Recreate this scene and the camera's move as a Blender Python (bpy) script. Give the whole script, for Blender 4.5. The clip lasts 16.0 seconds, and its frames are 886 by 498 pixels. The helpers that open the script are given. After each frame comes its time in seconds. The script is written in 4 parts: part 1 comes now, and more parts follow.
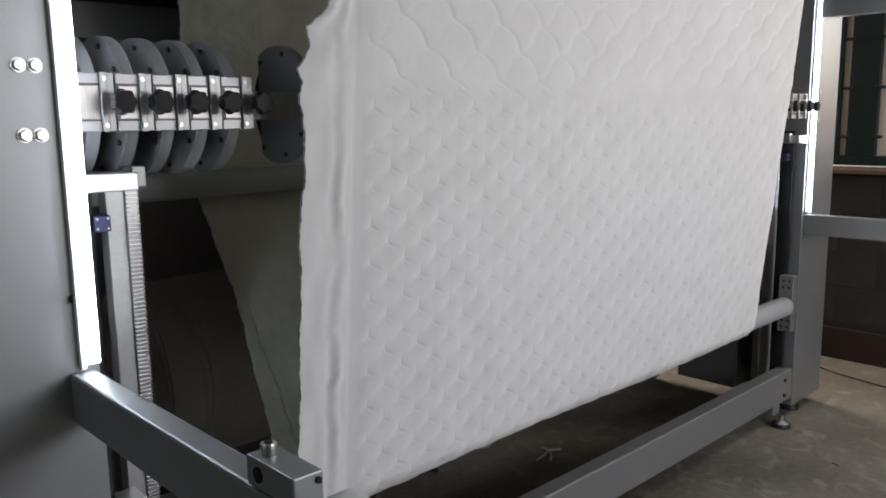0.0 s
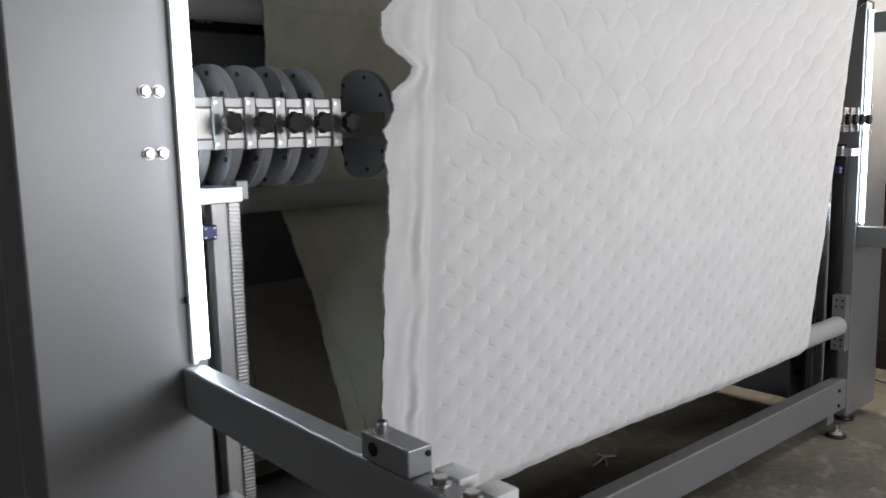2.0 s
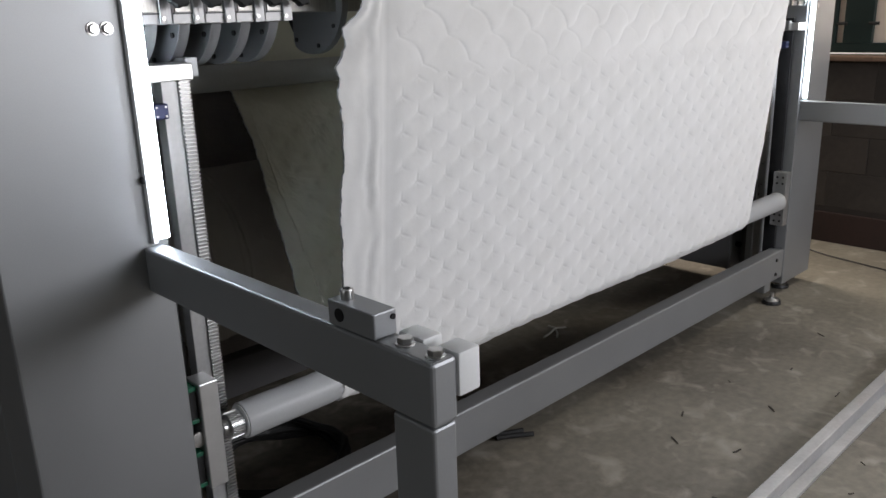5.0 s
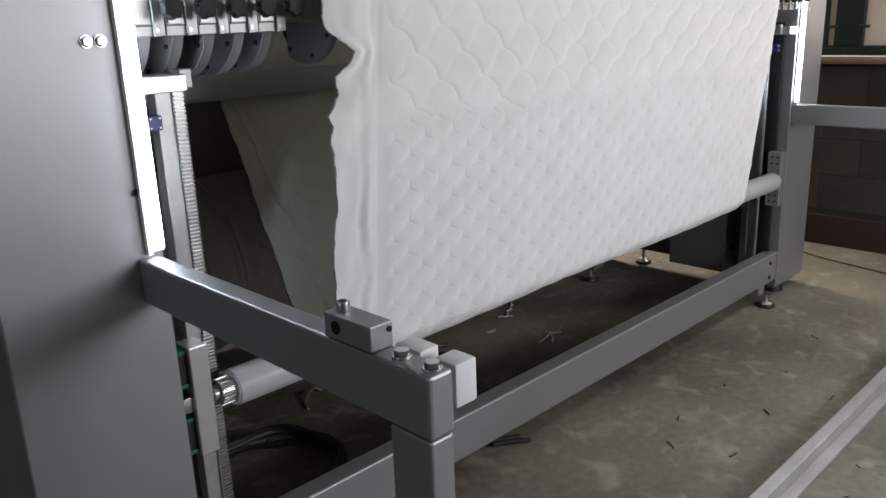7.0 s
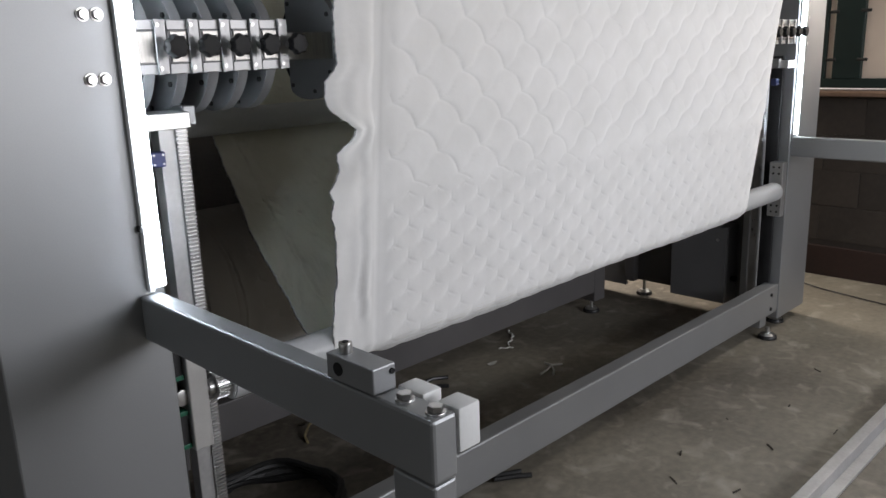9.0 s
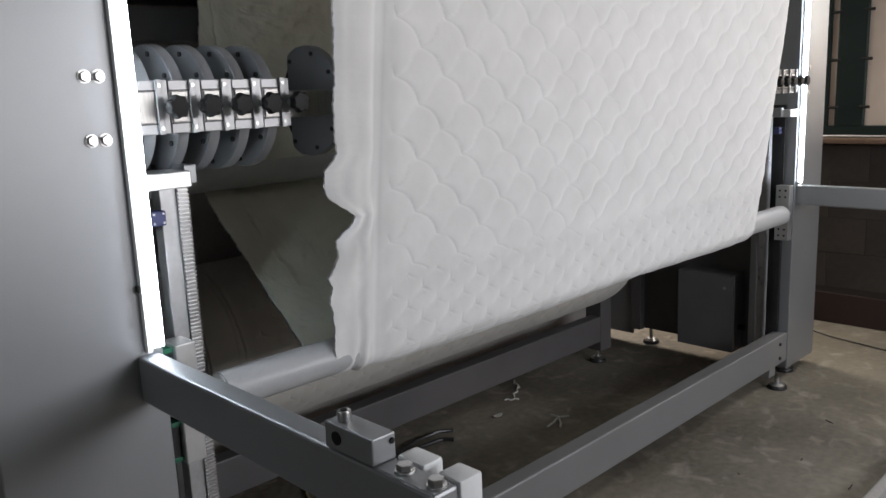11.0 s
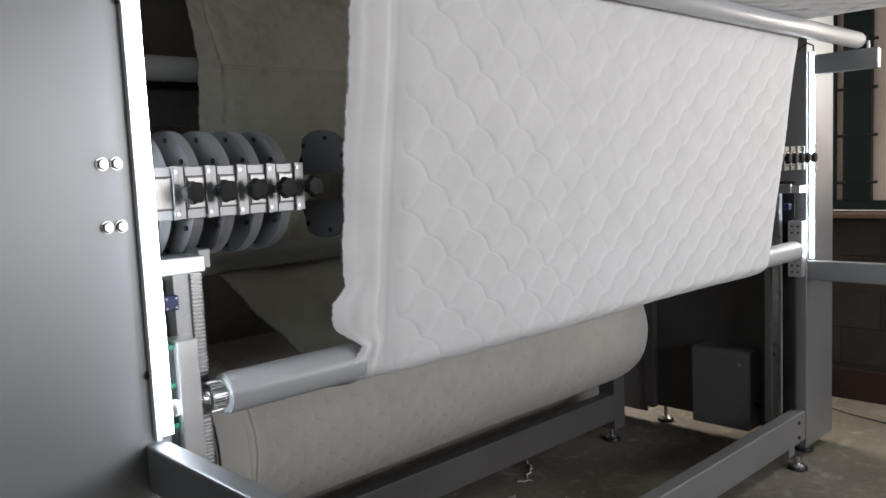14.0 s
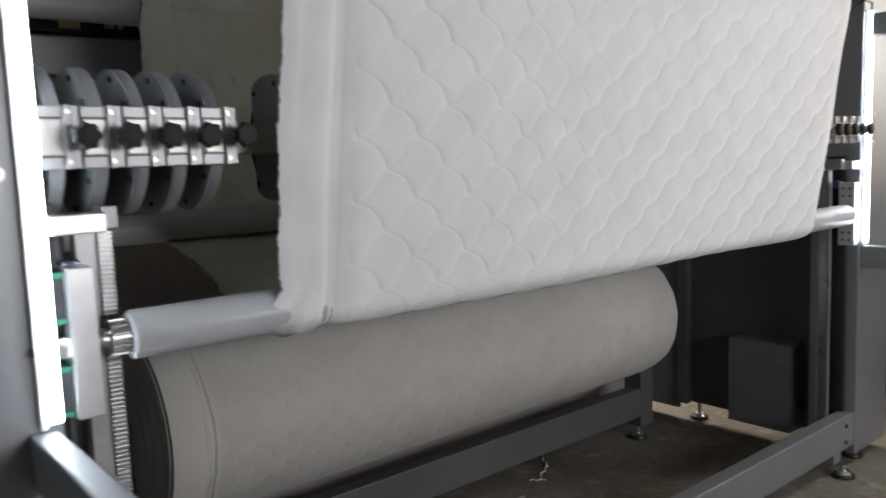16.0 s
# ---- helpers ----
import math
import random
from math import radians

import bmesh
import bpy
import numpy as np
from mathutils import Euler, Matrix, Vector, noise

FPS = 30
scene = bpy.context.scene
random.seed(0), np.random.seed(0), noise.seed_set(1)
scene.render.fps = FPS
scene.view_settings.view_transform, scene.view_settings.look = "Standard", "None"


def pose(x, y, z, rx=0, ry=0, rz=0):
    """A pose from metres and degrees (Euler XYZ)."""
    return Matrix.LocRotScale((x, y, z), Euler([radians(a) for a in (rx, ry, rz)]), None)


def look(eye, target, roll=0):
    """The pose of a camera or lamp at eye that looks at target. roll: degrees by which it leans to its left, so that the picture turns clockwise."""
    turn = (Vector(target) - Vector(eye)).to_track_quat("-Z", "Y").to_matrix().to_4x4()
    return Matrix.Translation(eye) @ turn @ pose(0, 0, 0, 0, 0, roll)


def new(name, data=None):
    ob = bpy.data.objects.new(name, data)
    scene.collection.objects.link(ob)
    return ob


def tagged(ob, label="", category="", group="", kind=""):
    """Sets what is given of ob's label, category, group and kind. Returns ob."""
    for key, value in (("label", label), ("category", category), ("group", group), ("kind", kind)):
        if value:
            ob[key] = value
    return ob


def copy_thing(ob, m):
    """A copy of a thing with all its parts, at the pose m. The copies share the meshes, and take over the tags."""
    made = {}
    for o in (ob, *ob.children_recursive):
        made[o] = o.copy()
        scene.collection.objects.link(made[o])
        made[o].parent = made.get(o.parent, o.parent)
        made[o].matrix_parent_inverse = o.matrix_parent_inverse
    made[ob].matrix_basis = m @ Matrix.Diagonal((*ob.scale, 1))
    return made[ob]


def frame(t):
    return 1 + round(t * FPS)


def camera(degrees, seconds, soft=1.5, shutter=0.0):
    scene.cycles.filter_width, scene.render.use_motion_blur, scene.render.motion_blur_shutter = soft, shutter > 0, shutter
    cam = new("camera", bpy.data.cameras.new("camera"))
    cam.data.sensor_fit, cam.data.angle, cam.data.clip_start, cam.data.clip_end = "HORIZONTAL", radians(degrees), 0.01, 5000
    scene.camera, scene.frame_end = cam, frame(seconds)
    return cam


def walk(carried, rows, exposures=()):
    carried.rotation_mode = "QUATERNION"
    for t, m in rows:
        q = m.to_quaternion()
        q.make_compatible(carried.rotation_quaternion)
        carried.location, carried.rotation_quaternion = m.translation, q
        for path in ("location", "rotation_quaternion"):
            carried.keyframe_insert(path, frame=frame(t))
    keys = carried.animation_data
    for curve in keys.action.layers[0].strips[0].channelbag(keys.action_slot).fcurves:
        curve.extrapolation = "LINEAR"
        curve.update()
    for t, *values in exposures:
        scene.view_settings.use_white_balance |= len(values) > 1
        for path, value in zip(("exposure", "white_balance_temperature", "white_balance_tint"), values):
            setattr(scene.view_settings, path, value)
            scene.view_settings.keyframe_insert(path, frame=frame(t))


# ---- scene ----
cam = camera(58.3, 16.0, shutter=0.6)
PATH = [
    (0, (0.665, 0.503, 1.312), (2.025, 1.935, 0.993), -0.8),
    (0.5, (0.654, 0.483, 1.323), (1.981, 1.953, 1.045), -0.7),
    (1, (0.633, 0.46, 1.323), (1.938, 1.953, 1.064), -0.9),
    (1.5, (0.604, 0.455, 1.308), (1.899, 1.957, 1.056), -1.4),
    (2, (0.531, 0.458, 1.315), (1.818, 1.963, 1.037), -1.3),
    (2.5, (0.488, 0.443, 1.316), (1.777, 1.942, 1.011), -1.6),
    (3, (0.482, 0.436, 1.317), (1.785, 1.918, 0.989), -2.1),
    (3.5, (0.49, 0.437, 1.312), (1.809, 1.898, 0.955), -2.3),
    (4, (0.499, 0.445, 1.3), (1.812, 1.876, 0.822), -2.2),
    (4.5, (0.501, 0.444, 1.298), (1.822, 1.848, 0.766), -2.0),
    (5, (0.501, 0.443, 1.3), (1.832, 1.826, 0.739), -1.8),
    (7.5, (0.501, 0.447, 1.318), (1.847, 1.821, 0.773), -2.2),
    (8, (0.503, 0.452, 1.325), (1.852, 1.831, 0.799), -2.1),
    (8.5, (0.504, 0.453, 1.328), (1.857, 1.835, 0.817), -2.0),
    (9, (0.503, 0.453, 1.33), (1.861, 1.838, 0.841), -2.0),
    (11.5, (0.528, 0.469, 1.357), (1.898, 1.884, 1.008), -2.3),
    (12, (0.526, 0.471, 1.361), (1.898, 1.892, 1.044), -2.2),
    (12.5, (0.528, 0.47, 1.365), (1.899, 1.896, 1.075), -2.3),
    (13, (0.527, 0.479, 1.368), (1.903, 1.907, 1.105), -2.5),
    (13.5, (0.528, 0.479, 1.37), (1.903, 1.913, 1.14), -2.6),
    (14, (0.527, 0.483, 1.373), (1.905, 1.919, 1.172), -2.6),
    (14.5, (0.525, 0.485, 1.372), (1.904, 1.923, 1.206), -2.6),
    (15, (0.53, 0.488, 1.371), (1.908, 1.93, 1.223), -2.4),
    (15.5, (0.585, 0.515, 1.344), (1.958, 1.956, 1.143), -2.2),
    (16, (0.829, 0.56, 1.296), (2.109, 2.081, 1.071), -2.1),
]
walk(cam, [(t, look(eye, target, roll)) for t, eye, target, roll in PATH], exposures=[(0, -0.24), (1.0, -0.2), (2.0, -0.08), (3.5, 0.06), (9, 0.07), (11.5, -0.06), (16, -0.1)])

# ---- world and light ----
world = bpy.data.worlds.new("world")
scene.world = world
world.use_nodes = True
wn = world.node_tree.nodes
sky = wn.new("ShaderNodeTexSky")
sky.sky_type, sky.sun_disc, sky.sun_elevation, sky.sun_rotation = "NISHITA", False, radians(35), radians(150)
world.node_tree.links.new(sky.outputs[0], wn["Background"].inputs[0])
wn["Background"].inputs[1].default_value = 0.1


def area_lamp(name, eye, target, w, h, power, colour):
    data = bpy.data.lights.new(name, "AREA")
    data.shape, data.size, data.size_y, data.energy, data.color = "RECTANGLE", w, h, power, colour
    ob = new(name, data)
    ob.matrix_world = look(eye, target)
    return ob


# daylight through the wide gate behind the camera, and through the windows beside the machine
area_lamp("gate_daylight", (3.0, -1.28, 1.52), (2.9, 2, 1.4), 2.7, 0.66, 61, (0.938, 0.943, 1.0))
area_lamp("window_daylight", (5.06, 1.12, 1.75), (3.4, 1.25, 0.7), 0.34, 1.2, 24, (1.0, 0.93, 0.85))
area_lamp("rear_daylight", (5.08, 3.75, 1.75), (4.25, 1.7, 0.0), 1.0, 1.2, 65, (1.0, 0.86, 0.72))
# unseen fill lamp, added to brighten the first frame's outer side
area_lamp("west_fill", (-2.98, 1.5, 1.5), (1.0, 1.5, 1.2), 1.4, 1.2, 11, (0.94, 0.96, 1.0))


# ---- materials ----
def mat(name, colour, rough=0.5, metal=0.0, spread=0.08, scale=6.0, fine=90.0, bump=0.05, stretch=(1, 1, 1), spec=0.5, rvar=0.1, dark=None, dist=0.002):
    m = bpy.data.materials.new(name)
    m.use_nodes = True
    n, l = m.node_tree.nodes, m.node_tree.links
    b = n["Principled BSDF"]
    b.inputs["Metallic"].default_value = metal
    b.inputs["Specular IOR Level"].default_value = spec
    co = n.new("ShaderNodeTexCoord")
    mp = n.new("ShaderNodeMapping")
    mp.inputs["Scale"].default_value = stretch
    l.new(co.outputs["Object"], mp.inputs[0])
    big, small = n.new("ShaderNodeTexNoise"), n.new("ShaderNodeTexNoise")
    big.inputs["Scale"].default_value, small.inputs["Scale"].default_value = scale, fine
    big.inputs["Detail"].default_value, small.inputs["Detail"].default_value = 5, 4
    for t in (big, small):
        l.new(mp.outputs[0], t.inputs[0])
    ramp = n.new("ShaderNodeValToRGB")
    lo = dark if dark else tuple(max(0, c * (1 - spread * 2)) for c in colour)
    hi = tuple(min(1, c * (1 + spread)) for c in colour)
    ramp.color_ramp.elements[0].position, ramp.color_ramp.elements[1].position = 0.3, 0.68
    ramp.color_ramp.elements[0].color, ramp.color_ramp.elements[1].color = (*lo, 1), (*hi, 1)
    mix = n.new("ShaderNodeMath")
    mix.operation = "MULTIPLY_ADD"
    mix.inputs[1].default_value = 0.3
    l.new(small.outputs[0], mix.inputs[0])
    sc = n.new("ShaderNodeMath")
    sc.operation = "MULTIPLY"
    sc.inputs[1].default_value = 0.7
    l.new(big.outputs[0], sc.inputs[0])
    l.new(sc.outputs[0], mix.inputs[2])
    l.new(mix.outputs[0], ramp.inputs[0])
    l.new(ramp.outputs[0], b.inputs["Base Color"])
    rr = n.new("ShaderNodeMapRange")
    rr.inputs["To Min"].default_value, rr.inputs["To Max"].default_value = max(0.02, rough - rvar), min(1, rough + rvar)
    l.new(mix.outputs[0], rr.inputs[0])
    l.new(rr.outputs[0], b.inputs["Roughness"])
    bp = n.new("ShaderNodeBump")
    bp.inputs["Strength"].default_value, bp.inputs["Distance"].default_value = bump, dist
    l.new(small.outputs[0], bp.inputs["Height"])
    l.new(bp.outputs[0], b.inputs["Normal"])
    return m


def glow(name, colour, strength):
    m = bpy.data.materials.new(name)
    m.use_nodes = True
    b = m.node_tree.nodes["Principled BSDF"]
    b.inputs["Base Color"].default_value = (0.8, 0.8, 0.8, 1)
    b.inputs["Emission Color"].default_value = (*colour, 1)
    b.inputs["Emission Strength"].default_value = strength
    return m


PAINT = mat("silver_grey_paint", (0.35, 0.36, 0.37), 0.47, 0.66, 0.05, 3, 420, 0.12, dist=0.0006)
# darker copy of the frame paint: shade inside the machine put into colour
PAINT_SHADED = mat("shaded_grey_paint", (0.115, 0.11, 0.11), 0.5, 0.1, 0.1, 4, 300, 0.1, dist=0.0006)
GALV = mat("pale_galvanised_steel", (0.5, 0.5, 0.5), 0.42, 0.5, 0.12, 7, 90, 0.1)
ALU = mat("machined_aluminium", (0.66, 0.66, 0.66), 0.36, 0.85, 0.04, 9, 160, 0.05, (1, 1, 3))
BRUSHED = mat("brushed_steel", (0.36, 0.35, 0.335), 0.4, 0.95, 0.12, 14, 120, 0.06, (20, 1, 1))
STEEL = mat("bright_zinc_steel", (0.62, 0.62, 0.62), 0.32, 1.0, 0.08, 20, 200, 0.04)
RACK = mat("oiled_rack_steel", (0.42, 0.42, 0.42), 0.3, 1.0, 0.12, 20, 200, 0.04)
DARKSTEEL = mat("dark_rail_steel", (0.05, 0.05, 0.052), 0.38, 0.6, 0.2, 8, 150, 0.05)
ROLLER = mat("grey_roller_coating", (0.5, 0.51, 0.52), 0.36, 0.0, 0.05, 5, 240, 0.06, dist=0.0006)
DISC = mat("grey_disc_paint", (0.27, 0.275, 0.285), 0.42, 0.25, 0.06, 6, 300, 0.08, dist=0.0006)
BLACK = mat("black_plastic", (0.007, 0.007, 0.008), 0.55, 0.0, 0.2, 12, 200, 0.05, spec=0.3)
COVER = mat("dusty_grey_brown_sheet", (0.4, 0.37, 0.345), 0.6, 0.1, 0.12, 3, 120, 0.1)
BRASS = mat("brass", (0.75, 0.65, 0.38), 0.3, 0.9, 0.08, 10, 100, 0.04)
RUBBER = mat("black_rubber", (0.02, 0.02, 0.02), 0.7, 0.0, 0.2, 12, 200, 0.1)
WHITEPL = mat("white_nylon", (0.82, 0.83, 0.83), 0.42, 0.0, 0.03, 7, 150, 0.06)
BLUEPL = mat("navy_plastic", (0.025, 0.032, 0.1), 0.4, 0.0, 0.1, 20, 200, 0.05)
GREENPL = mat("green_connector_plastic", (0.015, 0.14, 0.075), 0.45, 0.0, 0.1, 20, 200, 0.05)
LED = glow("led_diffuser", (0.8, 0.9, 1.0), 23)
CEILING = mat("ceiling_plaster", (0.22, 0.215, 0.2), 0.9, 0.0, 0.08, 2, 40, 0.1)
WALLP = mat("grey_wall_plaster", (0.38, 0.365, 0.34), 0.9, 0.0, 0.1, 1.6, 40, 0.3, dist=0.01)
BROWN = mat("brown_wall_paint", (0.036, 0.029, 0.024), 0.75, 0.0, 0.25, 1.8, 30, 0.3, dist=0.01)
REDBASE = mat("oxblood_skirting_paint", (0.03, 0.014, 0.011), 0.6, 0.0, 0.25, 3, 40, 0.2)
GREENFR = mat("dark_green_frame_paint", (0.004, 0.017, 0.016), 0.45, 0.0, 0.15, 6, 100, 0.1)
SILL = mat("brown_timber_sill", (0.17, 0.105, 0.07), 0.6, 0.0, 0.15, 6, 60, 0.2, (1, 8, 1))
FILM = mat("milky_window_film", (0.72, 0.66, 0.6), 0.6, 0.0, 0.12, 4, 14, 0.5, dist=0.01)
BOXPAINT = mat("grey_cabinet_paint", (0.16, 0.16, 0.165), 0.5, 0.1, 0.06, 5, 260, 0.08, dist=0.0006)
def translucent(m, weight):
    """Lets daylight from outside glow through a milky film."""
    n, l = m.node_tree.nodes, m.node_tree.links
    tr, mixn = n.new("ShaderNodeBsdfTranslucent"), n.new("ShaderNodeMixShader")
    tr.inputs[0].default_value = (0.85, 0.78, 0.72, 1)
    mixn.inputs[0].default_value = weight
    out = n["Material Output"]
    l.new(n["Principled BSDF"].outputs[0], mixn.inputs[1])
    l.new(tr.outputs[0], mixn.inputs[2])
    l.new(mixn.outputs[0], out.inputs[0])


translucent(FILM, 0.65)
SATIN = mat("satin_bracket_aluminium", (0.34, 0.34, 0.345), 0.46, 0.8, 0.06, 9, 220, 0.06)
CORD = mat("black_cable", (0.015, 0.015, 0.015), 0.5, 0.0, 0.2, 12, 100, 0.05)
SHRED = mat("dark_debris", (0.05, 0.042, 0.035), 0.8, 0.0, 0.2, 20, 200, 0.2)
SCRAP = mat("grey_fabric_offcut", (0.6, 0.6, 0.57), 0.85, 0.0, 0.1, 20, 200, 0.2)


def concrete():
    m = mat("worn_concrete", (0.215, 0.196, 0.158), 0.55, 0.0, 0.25, 1.3, 34, 0.22, dark=(0.07, 0.06, 0.047), rvar=0.2, dist=0.005)
    n, l = m.node_tree.nodes, m.node_tree.links
    b = n["Principled BSDF"]
    src = b.inputs["Base Color"].links[0].from_socket
    sp = n.new("ShaderNodeTexNoise")
    sp.inputs["Scale"].default_value, sp.inputs["Detail"].default_value, sp.inputs["Distortion"].default_value = 9.0, 9, 0.6
    l.new(n["Texture Coordinate"].outputs["Object"], sp.inputs[0])
    rp = n.new("ShaderNodeValToRGB")
    rp.color_ramp.elements[0].position, rp.color_ramp.elements[1].position = 0.54, 0.8
    l.new(sp.outputs[0], rp.inputs[0])
    mx = n.new("ShaderNodeMix")
    mx.data_type = "RGBA"
    mx.inputs["B"].default_value = (0.37, 0.34, 0.285, 1)
    l.new(rp.outputs[0], mx.inputs["Factor"])
    l.new(src, mx.inputs["A"])
    l.new(mx.outputs["Result"], b.inputs["Base Color"])
    return m


CONCRETE = concrete()


def backing_material():
    """Cream non-woven backing, creased along and across the cloth."""
    m = bpy.data.materials.new("cream_nonwoven_backing")
    m.use_nodes = True
    n, l = m.node_tree.nodes, m.node_tree.links
    b = n["Principled BSDF"]
    b.inputs["Roughness"].default_value, b.inputs["Specular IOR Level"].default_value = 0.85, 0.2
    uv = n.new("ShaderNodeUVMap")
    big, small = n.new("ShaderNodeTexNoise"), n.new("ShaderNodeTexNoise")
    big.inputs["Scale"].default_value, small.inputs["Scale"].default_value = 5, 60
    big.inputs["Detail"].default_value, big.inputs["Distortion"].default_value = 4, 0.5
    ramp = n.new("ShaderNodeValToRGB")
    ramp.color_ramp.elements[0].position, ramp.color_ramp.elements[1].position = 0.3, 0.7
    ramp.color_ramp.elements[0].color, ramp.color_ramp.elements[1].color = (0.74, 0.715, 0.61, 1), (0.85, 0.835, 0.74, 1)
    l.new(big.outputs[0], ramp.inputs[0])
    l.new(ramp.outputs[0], b.inputs["Base Color"])
    below = None
    for tex, strength, dist in ((big, 0.55, 0.05), (small, 0.3, 0.002)):
        l.new(uv.outputs[0], tex.inputs[0])
        bp = n.new("ShaderNodeBump")
        bp.inputs["Strength"].default_value, bp.inputs["Distance"].default_value = strength, dist
        l.new(tex.outputs[0], bp.inputs["Height"])
        if below:
            l.new(below.outputs[0], bp.inputs["Normal"])
        below = bp
    l.new(below.outputs[0], b.inputs["Normal"])
    return m


BACKING = backing_material()


def fabric_material(name, low, high, seam_depth):
    """Knitted ticking: fine weave and soft wrinkles that follow the cloth."""
    m = bpy.data.materials.new(name)
    m.use_nodes = True
    n, l = m.node_tree.nodes, m.node_tree.links
    b = n["Principled BSDF"]
    uv = n.new("ShaderNodeUVMap")
    big, small = n.new("ShaderNodeTexNoise"), n.new("ShaderNodeTexNoise")
    big.inputs["Scale"].default_value, small.inputs["Scale"].default_value = 9, 260
    big.inputs["Detail"].default_value = 4
    l.new(uv.outputs[0], big.inputs[0])
    l.new(uv.outputs[0], small.inputs[0])
    ramp = n.new("ShaderNodeValToRGB")
    ramp.color_ramp.elements[0].position, ramp.color_ramp.elements[1].position = 0.3, 0.7
    ramp.color_ramp.elements[0].color, ramp.color_ramp.elements[1].color = (*low, 1), (*high, 1)
    l.new(big.outputs[0], ramp.inputs[0])
    l.new(ramp.outputs[0], b.inputs["Base Color"])
    b.inputs["Roughness"].default_value = 0.85
    b.inputs["Specular IOR Level"].default_value = 0.2
    b.inputs["Sheen Weight"].default_value = 0.15
    b1, b2 = n.new("ShaderNodeBump"), n.new("ShaderNodeBump")
    b1.inputs["Strength"].default_value, b1.inputs["Distance"].default_value = 0.35, 0.006
    b2.inputs["Strength"].default_value, b2.inputs["Distance"].default_value = 0.2, 0.0006
    l.new(big.outputs[0], b1.inputs["Height"])
    l.new(small.outputs[0], b2.inputs["Height"])
    l.new(b1.outputs[0], b2.inputs["Normal"])
    # fine stitched seams: the same two waved families that the cloth's relief follows
    def op(kind, *ins):
        q = n.new("ShaderNodeMath")
        q.operation = kind
        for k, v in enumerate(ins):
            if isinstance(v, (int, float)):
                q.inputs[k].default_value = v
            else:
                l.new(v, q.inputs[k])
        return q.outputs[0]

    xyz = n.new("ShaderNodeSeparateXYZ")
    l.new(uv.outputs[0], xyz.inputs[0])
    x, u = xyz.outputs[0], xyz.outputs[1]
    right = n.new("ShaderNodeMapRange")
    right.interpolation_type = "SMOOTHSTEP"
    right.inputs["From Min"].default_value, right.inputs["From Max"].default_value = 1.9, 2.7
    l.new(x, right.inputs[0])

    def seams(w, wave, sx, width):
        v = op("MULTIPLY", x, sx)
        p, q = op("ADD", u, v), op("SUBTRACT", u, v)
        bow = op("MULTIPLY_ADD", op("ABSOLUTE", op("SINE", op("MULTIPLY", p, math.pi / w))), 2 * wave, -wave)
        da = op("PINGPONG", op("ADD", q, bow), w / 2)
        db = op("PINGPONG", op("MULTIPLY_ADD", op("SINE", op("MULTIPLY", q, math.tau / w)), wave, p), w / 2)
        ea = op("EXPONENT", op("MULTIPLY", op("POWER", op("DIVIDE", da, width), 2.0), -1.0))
        eb = op("EXPONENT", op("MULTIPLY", op("POWER", op("DIVIDE", db, width), 2.0), -1.0))
        wa = op("MULTIPLY_ADD", right.outputs[0], -0.68, 0.8)
        wb = op("MULTIPLY_ADD", right.outputs[0], 1.5, 0.04)
        return op("ADD", op("MULTIPLY", ea, wa), op("MULTIPLY", eb, wb))

    lead = op("GREATER_THAN", u, U_CHANGE)
        # tufts of the leading piece: a short upright stitch and two drooping arms at each crossing
    px, qx = op("MULTIPLY_ADD", x, TUFT_SX, u), op("MULTIPLY_ADD", x, -TUFT_SX, u)
    dp, dq = op("WRAP", px, TUFT_W / 2, -TUFT_W / 2), op("WRAP", qx, TUFT_W / 2, -TUFT_W / 2)
    du, dx = op("MULTIPLY", op("ADD", dp, dq), 0.5), op("MULTIPLY", op("SUBTRACT", dp, dq), 0.5 / TUFT_SX)

    def bell(v, width):
        return op("EXPONENT", op("MULTIPLY", op("POWER", op("ABSOLUTE", op("DIVIDE", v, width)), 2.0), -1.0))

    upright = op("MULTIPLY", bell(dx, 0.0038), bell(op("ADD", du, 0.006), 0.013))
    arms = op("MULTIPLY", bell(op("SUBTRACT", du, op("MULTIPLY", op("ABSOLUTE", dx), 0.45)), 0.0044), bell(dx, 0.021))
    patchy = n.new("ShaderNodeTexNoise")
    patchy.inputs["Scale"].default_value, patchy.inputs["Detail"].default_value = 21, 2
    l.new(uv.outputs[0], patchy.inputs[0])
    worn = op("MULTIPLY_ADD", patchy.outputs[0], 4.4, -1.3)
    fine = op("MULTIPLY", op("MULTIPLY", op("MAXIMUM", upright, arms), lead), op("MAXIMUM", worn, 0.1))
    coarse = op("MULTIPLY", seams(0.122, 0.009, 0.84, 0.0045), op("SUBTRACT", 1.0, lead))
    coarse = op("MULTIPLY", coarse, op("MINIMUM", op("MAXIMUM", worn, 0.25), 1.2))
    inside = op("MULTIPLY", op("GREATER_THAN", x, X_LEFT + 0.03), op("LESS_THAN", x, X_RIGHT - 0.03))
    seam = op("MULTIPLY", op("ADD", coarse, fine), inside)
    b3 = n.new("ShaderNodeBump")
    b3.invert = True
    b3.inputs["Strength"].default_value, b3.inputs["Distance"].default_value = seam_depth, 0.004
    l.new(seam, b3.inputs["Height"])
    l.new(b2.outputs[0], b3.inputs["Normal"])
    l.new(b3.outputs[0], b.inputs["Normal"])
    return m


TUFT_W, TUFT_SX = 0.08, 0.86


